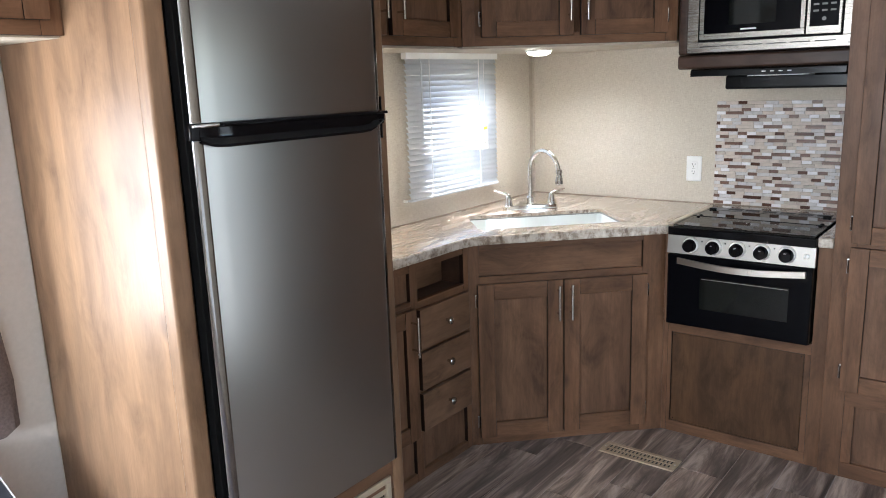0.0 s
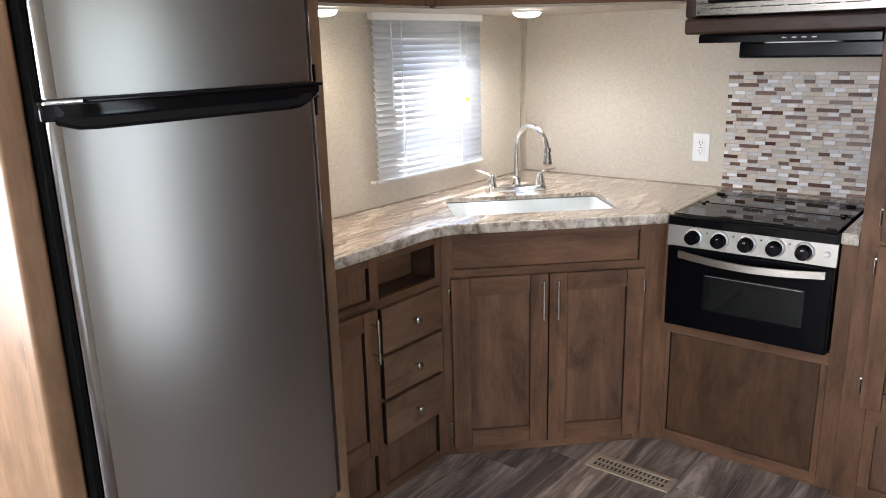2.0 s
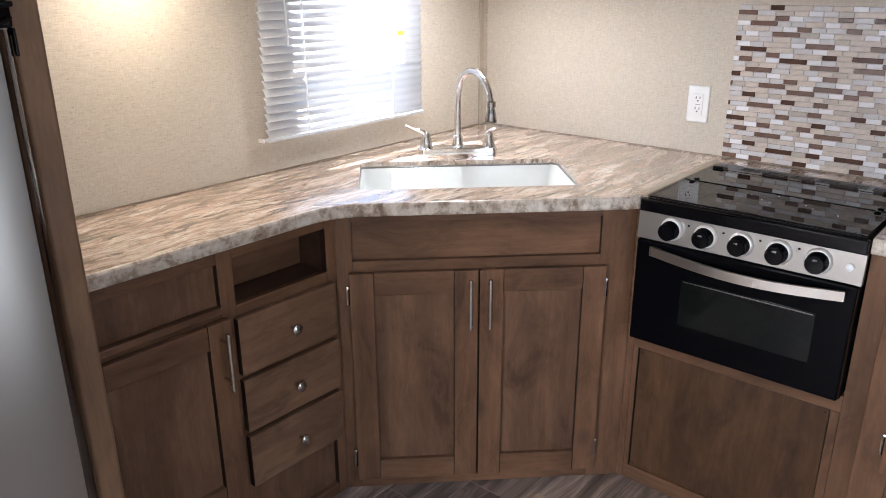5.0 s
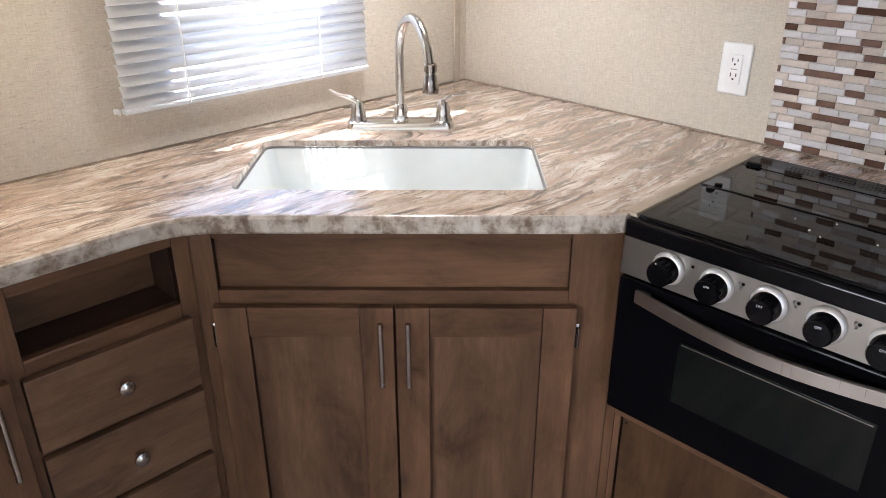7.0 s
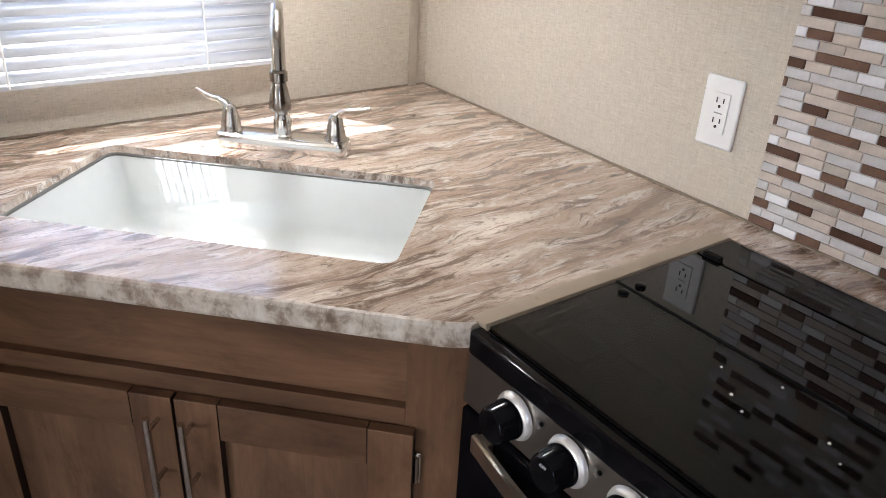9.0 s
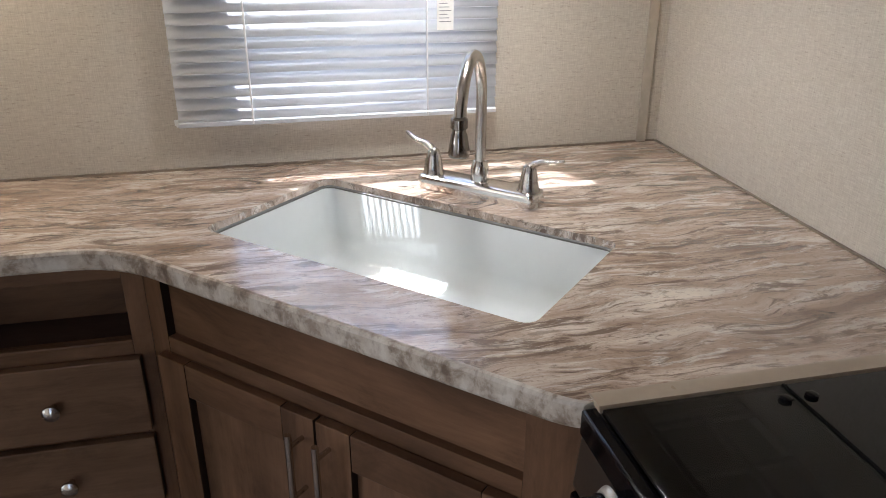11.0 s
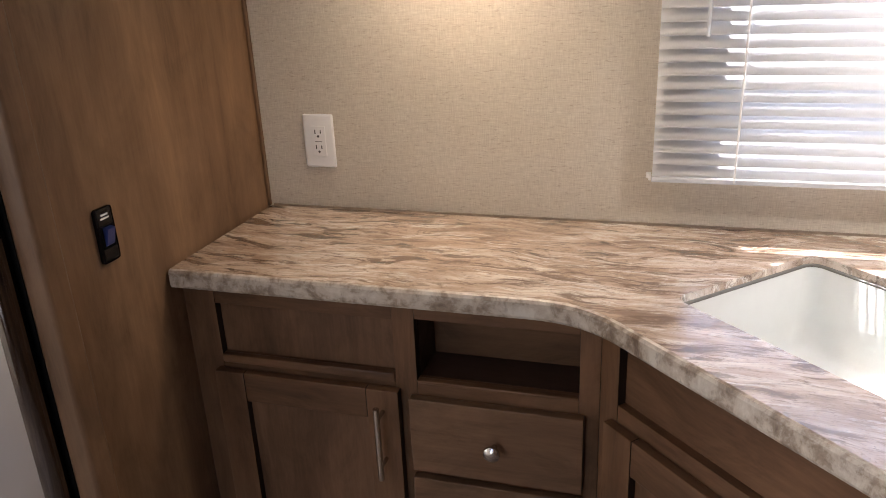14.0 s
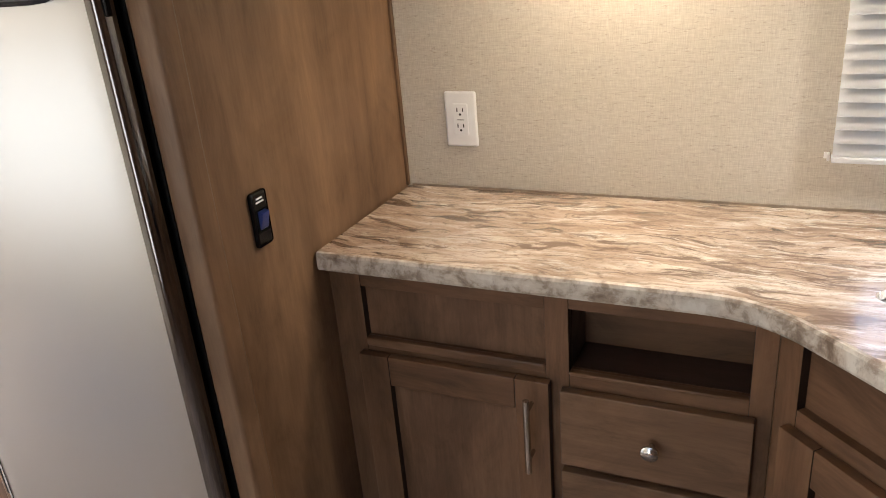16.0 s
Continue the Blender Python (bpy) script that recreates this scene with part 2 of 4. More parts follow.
NICKEL = plain("brushed_nickel", (0.57, 0.54, 0.50), 0.24, 1.0, 0.06)
SILVER = plain("silver_paint", (0.86, 0.84, 0.81), 0.32, 0.6, 0.04)
HEAD_NICKEL = plain("spray_nickel", (0.34, 0.315, 0.285), 0.2, 1.0, 0.08)
CHROME = plain("bright_nickel", (0.74, 0.72, 0.69), 0.14, 1.0, 0.05)
BLACK_GLOSS = plain("black_gloss", (0.004, 0.004, 0.005), 0.10, 0.0, 0.1, Specular_IOR_Level=0.22)
BLACK_GLASS = plain("black_glass", (0.003, 0.003, 0.004), 0.02, 0.0, 0.1, Specular_IOR_Level=0.33)
BLACK_OVEN = plain("oven_glass", (0.003, 0.003, 0.004), 0.12, 0.0, 0.1, Specular_IOR_Level=0.07)
BLACK_MATT = plain("black_matt", (0.003, 0.003, 0.003), 0.5, 0.0, 0.2, Specular_IOR_Level=0.06)
OVEN_WINDOW = plain("oven_window", (0.0055, 0.0068, 0.0064), 0.06, 0.0, 0.3, 9.0, Specular_IOR_Level=0.3)
WHITE_PLASTIC = plain("white_plastic", (0.84, 0.83, 0.81), 0.35, 0.0, 0.03)
WHITE_SINK = plain("white_sink", (0.725, 0.75, 0.735), 0.16, 0.0, 0.02)
SEALANT = plain("sealant", (0.16, 0.15, 0.135), 0.5)
SLOT = plain("slot_dark", (0.03, 0.028, 0.026), 0.6)
BLUE = plain("blue_rocker", (0.015, 0.03, 0.16), 0.3)
BRASS = plain("tan_register", (0.50, 0.41, 0.29), 0.4, 0.35, 0.08)
TRIM_BEIGE = plain("beige_trim", (0.46, 0.40, 0.32), 0.5)
CEILING = plain("ceiling_white", (0.80, 0.79, 0.77), 0.7, 0.0, 0.04, 8.0)
GREY_WALL = plain("grey_wallboard", (0.53, 0.49, 0.465), 0.7, 0.0, 0.05, 60.0)
GROUT = plain("grout", (0.64, 0.575, 0.51), 0.8)
JOINT = plain("floor_joint", (0.46, 0.41, 0.37), 0.8)
GRAVEL = plain("gravel", (0.21, 0.20, 0.18), 0.9, 0.0, 0.4, 9.0)
SIDING = plain("white_siding", (0.72, 0.72, 0.72), 0.5, 0.0, 0.06)
FABRIC = plain("brown_fabric", (0.12, 0.094, 0.092), 0.8, 0.0, 0.25, 120.0)
VINYL_BLACK = plain("black_vinyl", (0.003, 0.003, 0.004), 0.85, 0.0, 0.1, 30.0, Specular_IOR_Level=0.06)
STITCH = plain("white_stitch", (0.1, 0.1, 0.1), 0.7)
PAPER = plain("paper_tag", (0.82, 0.80, 0.74), 0.7, 0.0, 0.05, 40)
YELLOW = plain("yellow_print", (0.80, 0.66, 0.05), 0.6)
INK = plain("grey_ink", (0.30, 0.29, 0.28), 0.7)
WHITE_PRINT = plain("white_print", (0.75, 0.75, 0.75), 0.6)


def slat_vinyl():
    m = Mat("slat_vinyl", (0.59, 0.60, 0.62), 0.6, Specular_IOR_Level=0.25)
    tr = m.n("BsdfTranslucent")
    tr.inputs[0].default_value = (0.78, 0.85, 0.98, 1)
    mx = m.n("MixShader")
    mx.inputs[0].default_value = 0.06
    out = m.t.nodes["Material Output"]
    m.link(m.b.outputs[0], mx.inputs[1])
    m.link(tr.outputs[0], mx.inputs[2])
    m.link(mx.outputs[0], out.inputs[0])
    return m.m


def clear_glass():
    m = Mat("window_glass", (1, 1, 1), 0.0, 0.0, Transmission_Weight=1.0, IOR=1.02)
    return m.m


def lid_glass():
    m = Mat("smoked_glass", (0.003, 0.003, 0.003), 0.02, 0.0, Alpha=0.72, Specular_IOR_Level=0.42)
    return m.m


def lens_glow():
    m = Mat("lamp_lens", (0.9, 0.88, 0.82), 0.4, 0.0, Emission_Color=(1.0, 0.90, 0.72, 1), Emission_Strength=5.0)
    return m.m


SLAT = slat_vinyl()
GLASS = clear_glass()
LID_GLASS = lid_glass()
LENS = lens_glow()
TILES = [
    plain("tile_white_glass", (0.84, 0.83, 0.85), 0.12, 0.0, 0.08, 60),
    plain("tile_pearl", (0.62, 0.60, 0.60), 0.14, 0.0, 0.12, 60),
    plain("tile_beige_stone", (0.585, 0.505, 0.44), 0.4, 0.0, 0.15, 60),
    plain("tile_taupe", (0.50, 0.44, 0.385), 0.25, 0.0, 0.15, 60),
    plain("tile_brown_glass", (0.095, 0.051, 0.036), 0.10, 0.0, 0.2, 60),
    plain("tile_dark_brown", (0.150, 0.082, 0.055), 0.3, 0.0, 0.25, 60),
]

# ---- mesh helpers ----


def edge_shaded(bm):
    """Paints shade onto the side and lower edges of a board; top edges stay plain."""
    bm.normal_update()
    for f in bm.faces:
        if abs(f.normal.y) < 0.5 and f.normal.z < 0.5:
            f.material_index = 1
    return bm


def box(bm, x0, x1, y0, y1, z0, z1):
    vs = [bm.verts.new((x, y, z)) for x in (x0, x1) for y in (y0, y1) for z in (z0, z1)]
    for f in ((0, 1, 3, 2), (4, 6, 7, 5), (0, 4, 5, 1), (2, 3, 7, 6), (0, 2, 6, 4), (1, 5, 7, 3)):
        bm.faces.new([vs[i] for i in f])
    return bm


def mbox(x0, x1, y0, y1, z0, z1, bevel=0.0, seg=2):
    bm = box(bmesh.new(), x0, x1, y0, y1, z0, z1)
    if bevel:
        bmesh.ops.bevel(bm, geom=list(bm.edges), offset=bevel, segments=seg, affect="EDGES", profile=0.5)
    bm.normal_update()
    flat = bm.faces.layers.int.new("flat")
    for f in bm.faces:
        f[flat] = int(max(abs(c) for c in f.normal) > 0.9999)
    return bm


def boxes(items, bevel=0.0):
    bm = bmesh.new()
    flat = bm.faces.layers.int.new("flat")
    for it in items:
        one = mbox(*it, bevel)
        mark = one.faces.layers.int.get("flat")
        off = [bm.verts.new(v.co) for v in one.verts]
        one.verts.index_update()
        for f in one.faces:
            bm.faces.new([off[v.index] for v in f.verts])[flat] = f[mark]
        one.free()
    return bm


def loft(rings, closed=True, caps=True):
    """A skin over rings of points."""
    bm = bmesh.new()
    vs = [[bm.verts.new(p) for p in ring] for ring in rings]
    n = len(rings[0])
    for a, b in zip(vs, vs[1:]):
        for i in range(n if closed else n - 1):
            bm.faces.new((a[i], a[(i + 1) % n], b[(i + 1) % n], b[i]))
    if caps:
        bm.faces.new(list(reversed(vs[0])))
        bm.faces.new(vs[-1])
    bmesh.ops.recalc_face_normals(bm, faces=list(bm.faces))
    return bm


def lathe(profile, n=20, axis="z", at=(0, 0, 0)):
    """profile: (radius, height) pairs turned round an axis."""
    rings = []
    for r, h in profile:
        ring = []
        for i in range(n):
            a = 2 * math.pi * i / n
            p = {"z": (r * math.cos(a), r * math.sin(a), h), "y": (r * math.cos(a), h, r * math.sin(a)), "x": (h, r * math.cos(a), r * math.sin(a))}[axis]
            ring.append(Vector(p) + Vector(at))
        rings.append(ring)
    return loft(rings)


def tube(points, radii, n=12, flat=1.0):
    """A round rod along points; flat squeezes it in its second direction."""
    pts = [Vector(p) for p in points]
    if isinstance(radii, (int, float)):
        radii = [radii] * len(pts)
    rings, side = [], None
    for i, p in enumerate(pts):
        d = (pts[min(i + 1, len(pts) - 1)] - pts[max(i - 1, 0)]).normalized()
        if side is None:
            side = d.orthogonal().normalized() if abs(d.z) > 0.9 else d.cross(Vector((0, 0, 1))).normalized()
        side = (side - d * side.dot(d)).normalized()
        up = side.cross(d)
        rings.append([p + radii[i] * (math.cos(2 * math.pi * k / n) * side + flat * math.sin(2 * math.pi * k / n) * up) for k in range(n)])
    return loft(rings)


def plate(outline, z0, z1):
    return loft([[(x, y, z0) for x, y in outline], [(x, y, z1) for x, y in outline]])


def rounded(x0, x1, y0, y1, r, n=5):
    pts = []
    for cx, cy, a0 in ((x1 - r, y1 - r, 0), (x0 + r, y1 - r, 90), (x0 + r, y0 + r, 180), (x1 - r, y0 + r, 270)):
        for k in range(n + 1):
            a = radians(a0 + 90 * k / n)
            pts.append((cx + r * math.cos(a), cy + r * math.sin(a)))
    return pts


def mesh_object(name, bm, material, smooth=False):
    me = bpy.data.meshes.new(name)
    flat = bm.faces.layers.int.get("flat")
    curved = [not (flat and f[flat]) for f in bm.faces]
    if flat:
        bm.faces.layers.int.remove(flat)
    bm.to_mesh(me)
    bm.free()
    for mat in material if isinstance(material, (list, tuple)) else [material]:
        me.materials.append(mat)
    if smooth:
        me.shade_smooth()
        me.set_sharp_from_angle(angle=radians(40))
        me.polygons.foreach_set("use_smooth", curved)
    return new(name, me)


def part(name, bm, material, parent, label="", smooth=True):
    ob = mesh_object(name, bm, material, smooth)
    ob.parent = parent
    if label:
        ob["label"] = label
    return ob


def thing(name, m, label, category, group="", kind=""):
    ob = new(name)
    ob.empty_display_size = 0.05
    ob.matrix_world = m
    return tagged(ob, label, category, group, kind)


def structure(name, bm, material, label, category="", smooth=False):
    return tagged(mesh_object(name, bm, material, smooth), label, category or name.split("_")[0], "", "structure")


def lettering(text, size, m, material, parent, name="lettering"):
    """Raised print with the built-in font, as a mesh."""
    cu = bpy.data.curves.new(name, "FONT")
    cu.body, cu.size, cu.align_x, cu.align_y, cu.extrude, cu.resolution_u = text, size, "CENTER", "CENTER", 0.0002, 2
    tmp = bpy.data.objects.new(name, cu)
    me = bpy.data.meshes.new_from_object(tmp)
    bpy.data.objects.remove(tmp)
    bpy.data.curves.remove(cu)
    me.materials.append(material)
    ob = new(name, me)
    ob.parent = parent
    ob.matrix_basis = m
    return ob

# ---- the large structure ----
XW, YN, XE, YS, ZC = -2.006, 3.44, 0.45, -3.2, 2.02


def holed_wall(along, at, thick, a0, a1, z0, z1, holes):
    """Boxes of a wall along x or y with rectangular holes (a0, a1, z0, z1)."""
    cuts_a = sorted({a0, a1, *(h[0] for h in holes), *(h[1] for h in holes)})
    cuts_z = sorted({z0, z1, *(h[2] for h in holes), *(h[3] for h in holes)})
    verts, bm = {}, bmesh.new()

    def vert(a, t, z):
        key = (a, t, z)
        if key not in verts:
            verts[key] = bm.verts.new((t, a, z) if along == "y" else (a, t, z))
        return verts[key]

    def solid(i, k):
        if not (0 <= i < len(cuts_a) - 1 and 0 <= k < len(cuts_z) - 1):
            return False
        ca, cz = (cuts_a[i] + cuts_a[i + 1]) / 2, (cuts_z[k] + cuts_z[k + 1]) / 2
        return not any(h[0] < ca < h[1] and h[2] < cz < h[3] for h in holes)

    t0, t1 = sorted((at, at + thick))
    for i in range(len(cuts_a) - 1):
        for k in range(len(cuts_z) - 1):
            if not solid(i, k):
                continue
            p, q, r, s = cuts_a[i], cuts_a[i + 1], cuts_z[k], cuts_z[k + 1]
            for t in (t0, t1):
                bm.faces.new((vert(p, t, r), vert(q, t, r), vert(q, t, s), vert(p, t, s)))
            for ok, u, v in ((solid(i - 1, k), (p, r), (p, s)), (solid(i + 1, k), (q, r), (q, s)), (solid(i, k - 1), (p, r), (q, r)), (solid(i, k + 1), (p, s), (q, s))):
                if not ok:
                    bm.faces.new((vert(u[0], t0, u[1]), vert(v[0], t0, v[1]), vert(v[0], t1, v[1]), vert(u[0], t1, u[1])))
    bmesh.ops.recalc_face_normals(bm, faces=list(bm.faces))
    return bm


WIN = (2.412, 3.012, 1.06, 1.575)
structure("wall_west", holed_wall("y", XW, -0.05, 0.7835, YN + 0.05, -0.05, ZC, [WIN]), LINEN, "beige linen-textured wallboard with the kitchen window", "wall")
structure("wall_west_dinette", holed_wall("y", -2.000, -0.056, YS, 0.783, -0.05, ZC, [(-0.95, 0.51, 0.80, 1.48)]), GREY_WALL, "pale grey wallboard beside the fridge enclosure", "wall")
structure("wall_north", holed_wall("x", YN, 0.05, XW, XE, -0.05, ZC, []), LINEN, "beige linen-textured wallboard behind the cooker", "wall")
# unseen east walls: finishes and openings chosen for bounce light and fridge reflections
structure("wall_east", holed_wall("y", XE, 0.05, YS, 1.30, -0.05, ZC, [(-1.9, -0.1, 0.28, 1.12)]), LINEN, "unseen east wall, pale linen finish and wide opening added for light", "wall")
structure("wall_east_entry", holed_wall("y", XE + 0.003, 0.05, 1.3005, YN + 0.05, -0.05, ZC, [(1.69, 2.03, 0.30, 1.74)]), WOOD_PANEL, "unseen east wall, dark wood finish and entry opening added for reflections", "wall")
structure("wall_south", holed_wall("x", YS, -0.05, XW, XE, -0.05, ZC, [(-1.65, 0.05, 1.08, 1.72)]), GREY_WALL, "plain wallboard at the far end", "wall")
structure("ceiling", mbox(XW, XE, YS, YN, ZC, ZC + 0.05), CEILING, "plain white ceiling board", "ceiling")
floor = structure("floor", mbox(XW, XE, YS, YN, -0.05, -0.003), JOINT, "grey-brown wood-look plank floor with pale joints", "floor")
structure("ground", mbox(-400, 400, -400, 400, -0.95, -0.85), GRAVEL, "pale gravel ground outside", "ground")

# corner batten of the wallboard and the joint strip of the panel
structure("trim", boxes([(XW + 0.001, XW + 0.007, 3.385, 3.410, 0.916, 1.648)], 0.002), TRIM_BEIGE, "thin beige batten near the wall corner", "trim")

# kitchen window: frame, bars and panes
window = tagged(new("window_1"), "white-framed kitchen window behind a mini blind", "window", "", "structure")
y0, y1, z0, z1 = WIN
part("window_frame", boxes([(XW - 0.045, XW - 0.012, y0, y0 + 0.014, z0, z1), (XW - 0.045, XW - 0.012, y1 - 0.014, y1, z0, z1), (XW - 0.045, XW - 0.025, y0 + 0.014, y1 - 0.014, z0, z0 + 0.014),
                            (XW - 0.045, XW - 0.012, y0 + 0.014, y1 - 0.014, z1 - 0.014, z1)], 0.002), SIDING, window)
part("window_bar", mbox(XW - 0.036, XW - 0.022, y0 + 0.014, y1 - 0.014, 1.235, 1.305, 0.003), SIDING, window)
for a, b in ((z0 + 0.014, 1.235), (1.305, z1 - 0.014)):
    pane = part("pane", mbox(XW - 0.032, XW - 0.028, y0 + 0.014, y1 - 0.014, a, b), GLASS, window)
    pane.visible_shadow = False

# ---- cabinet pieces, in a frame with x along the face, -y outward, z up ----


def bar_handle(parent, x, y, z0, z1):
    h = part("handle", tube([(x, y - 0.032, z0), (x, y - 0.032, z1)], 0.0058, 12), NICKEL, parent, "brushed nickel bar handle")
    for z in (z0 + 0.025, z1 - 0.025):
        part("post", tube([(x, y, z), (x, y - 0.032, z)], 0.004, 8), NICKEL, h)
    return h


def knob(parent, x, y, z):
    return part("knob", lathe([(0.0055, 0.001), (0.0055, -0.012), (0.012, -0.016), (0.0155, -0.021), (0.0150, -0.026), (0.009, -0.030), (0.002, -0.031)], 20, "y", (x, y, z)), NICKEL, parent, "round brushed nickel knob")


def hinge(parent, x, z, side):
    h = part("hinge", boxes([(min(x, x - side * 0.010), max(x, x - side * 0.010), -0.007, -0.0005, z - 0.028, z + 0.028)], 0.002), CHROME, parent, "bright nickel hinge")
    part("hinge_barrel", tube([(x - side * 0.003, -0.010, z - 0.024), (x - side * 0.003, -0.010, z + 0.024)], 0.0038, 8), CHROME, h)


def shaker_door(parent, x0, x1, z0, z1, handle=None, hinges=0, rail=0.062, name="door"):
    """A shaker door proud of the face frame; its middle panel is set back."""
    t = 0.020
    door = part(name, mbox(x0 + rail - 0.006, x1 - rail + 0.006, -t + 0.0150, -0.003, z0 + rail - 0.006, z1 - rail + 0.006), WOOD_PANEL, parent, "shaker door in brown wood with a flat recessed panel")
    for a, b in ((x0, x0 + rail), (x1 - rail, x1)):
        part("stile", edge_shaded(mbox(a, b, -t, -0.001, z0, z1, 0.0022)), [WOOD_V, WOOD_EDGE_SHADE], door)
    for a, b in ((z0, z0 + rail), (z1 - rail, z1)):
        part("rail", edge_shaded(mbox(x0 + rail + 0.0006, x1 - rail - 0.0006, -t + 0.0008, -0.001, a, b, 0.0018)), [WOOD_H, WOOD_EDGE_SHADE], door)
    if handle:
        hx, ha, hb = handle
        bar_handle(door, hx, -t, ha, hb)
    if hinges:
        xe = x0 if hinges < 0 else x1
        for z in (z0 + 0.07, z1 - 0.07):
            hinge(door, xe, z, -hinges)
    return door


def face_frame(parent, bars):
    for x0, x1, z0, z1 in bars:
        upright = (z1 - z0) > (x1 - x0)
        part("stile" if upright else "face_rail", edge_shaded(mbox(x0, x1, 0.0 if upright else 0.0006, 0.020, z0, z1, 0.0012)), [WOOD_V if upright else WOOD_H, WOOD_EDGE_SHADE], parent)


def inset_panel(parent, x0, x1, z0, z1, depth=0.0165, material=None):
    part("inset_panel", mbox(x0, x1, depth, depth + 0.006, z0, z1), material or WOOD_PANEL, parent, "recessed wood panel")


# base cabinet under the window wall
left = thing("base_cabinet", pose(-1.638, 1.503, 0, 0, 0, 90), "brown-grey wooden base cabinet with door, cubby and three drawers", "cabinet")
LW = 0.792
face_frame(left, [(0, 0.066, 0, 0.876), (0.424, 0.466, 0, 0.876), (0.757, LW, 0, 0.876), (0.066, 0.424, 0.838, 0.876), (0.066, 0.424, 0.700, 0.730), (0.066, 0.424, 0.175, 0.225), (0.066, 0.424, 0, 0.035),
                  (0.466, 0.757, 0.843, 0.876), (0.466, 0.757, 0.688, 0.721), (0.466, 0.757, 0.513, 0.540), (0.466, 0.757, 0.345, 0.372), (0.466, 0.757, 0.190, 0.208), (0.466, 0.757, 0, 0.035)])
part("ledge", mbox(0.066, 0.424, -0.004, 0.012, 0.712, 0.731, 0.004), WOOD_H, left)
part("ledge", mbox(0.466, 0.757, -0.003, 0.012, 0.7150, 0.7225, 0.003), WOOD_H, left)
inset_panel(left, 0.060, 0.430, 0.727, 0.842)
inset_panel(left, 0.060, 0.430, 0.03, 0.18)
inset_panel(left, 0.460, 0.763, 0.03, 0.195)
# dark wood on all but the back paints in the shade inside the cubby
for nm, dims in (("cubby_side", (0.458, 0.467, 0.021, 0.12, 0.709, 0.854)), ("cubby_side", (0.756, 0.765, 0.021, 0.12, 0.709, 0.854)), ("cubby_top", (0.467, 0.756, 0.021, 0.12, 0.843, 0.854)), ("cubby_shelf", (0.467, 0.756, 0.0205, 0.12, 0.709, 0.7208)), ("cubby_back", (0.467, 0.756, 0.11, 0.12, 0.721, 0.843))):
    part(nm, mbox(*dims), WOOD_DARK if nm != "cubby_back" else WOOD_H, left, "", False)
part("carcass", boxes([(0.001, 0.02, 0.021, 0.362, 0.0, 0.876), (0.02, 0.45, 0.024, 0.03, 0.2, 0.72)]), WOOD_V, left)
shaker_door(left, 0.054, 0.434, 0.190, 0.702, handle=(0.4025, 0.530, 0.683), rail=0.063)
for za, zb in ((0.537, 0.692), (0.372, 0.522), (0.205, 0.358)):
    dr = part("drawer", edge_shaded(mbox(0.453, 0.768, -0.020, -0.001, za, zb, 0.003)), [WOOD_DRAWER_LIT, WOOD_EDGE_SHADE], left, "slab drawer front")
    knob(dr, 0.612, -0.020, (za + zb) / 2)

# corner sink cabinet, across the corner
SINKM = pose(-1.636, 2.297, 0, 0, 0, 45)
sinkcab = thing("sink_cabinet", SINKM, "brown-grey corner sink cabinet with two shaker doors", "cabinet")
SW = 0.831
face_frame(sinkcab, [(-0.003, 0.041, 0, 0.876), (0.733, SW, 0, 0.876), (0.041, 0.733, 0.849, 0.876), (0.041, 0.733, 0.700, 0.737), (0.041, 0.733, 0, 0.050), (0.375, 0.405, 0.05, 0.70)])
inset_panel(sinkcab, 0.035, 0.739, 0.730, 0.855, 0.0165, WOOD_H)
shaker_door(sinkcab, 0.030, 0.3870, 0.038, 0.708, handle=(0.3635, 0.544, 0.692), hinges=-1, rail=0.067)
shaker_door(sinkcab, 0.3910, 0.750, 0.038, 0.708, handle=(0.4175, 0.544, 0.692), hinges=1, rail=0.067)
part("carcass", boxes([(0.02, 0.78, 0.021, 0.027, 0.0, 0.70)]), WOOD_DARK, sinkcab)

# cooker cabinet face with its removable lower panel
cookcab = thing("cooker_cabinet", pose(-1.052, 2.887, 0), "wooden cabinet face around the cooker with a removable panel", "cabinet")
CW = 0.636
face_frame(cookcab, [(0.002, 0.024, 0, 0.878), (0.584, CW, 0, 0.876), (0.024, 0.584, 0.452, 0.498), (0.024, 0.584, 0, 0.048), (0.0242, 0.040, 0.048, 0.452), (0.562, 0.5838, 0.048, 0.452)])
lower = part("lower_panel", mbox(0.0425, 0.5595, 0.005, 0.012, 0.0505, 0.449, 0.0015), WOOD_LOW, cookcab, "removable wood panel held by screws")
for px in (0.052, 0.550):
    for pz in (0.060, 0.439):
        part("screw", lathe([(0.0026, 0.0045), (0.0023, 0.0035), (0.001, 0.003)], 8, "y", (px, 0, pz)), WOOD_EDGE_SHADE, lower)
part("backing", mbox(0.024, 0.584, 0.0125, 0.016, 0.03, 0.47), WOOD_DARK, cookcab)

# tall pantry
pantry = thing("pantry_cabinet", pose(-0.414, 2.862, 0), "tall brown-grey wooden pantry cabinet with shaker doors", "cabinet")
PW = 0.86
part("carcass", boxes([(0.0, 0.018, 0.0205, 0.577, 0, 2.018), (0.018, PW, 0.0205, 0.577, 2.0, 2.018), (0.018, PW, 0.026, 0.034, 0.0, 2.0)]), WOOD_V, pantry)
face_frame(pantry, [(0, 0.075, 0, 2.018), (PW - 0.06, PW, 0, 2.018), (0.075, PW - 0.06, 0.885, 0.915), (0.075, PW - 0.06, 0.29, 0.37), (0.075, PW - 0.06, 0, 0.06), (0.075, PW - 0.06, 1.96, 2.018)])
inset_panel(pantry, 0.095, PW - 0.07, 0.055, 0.295)
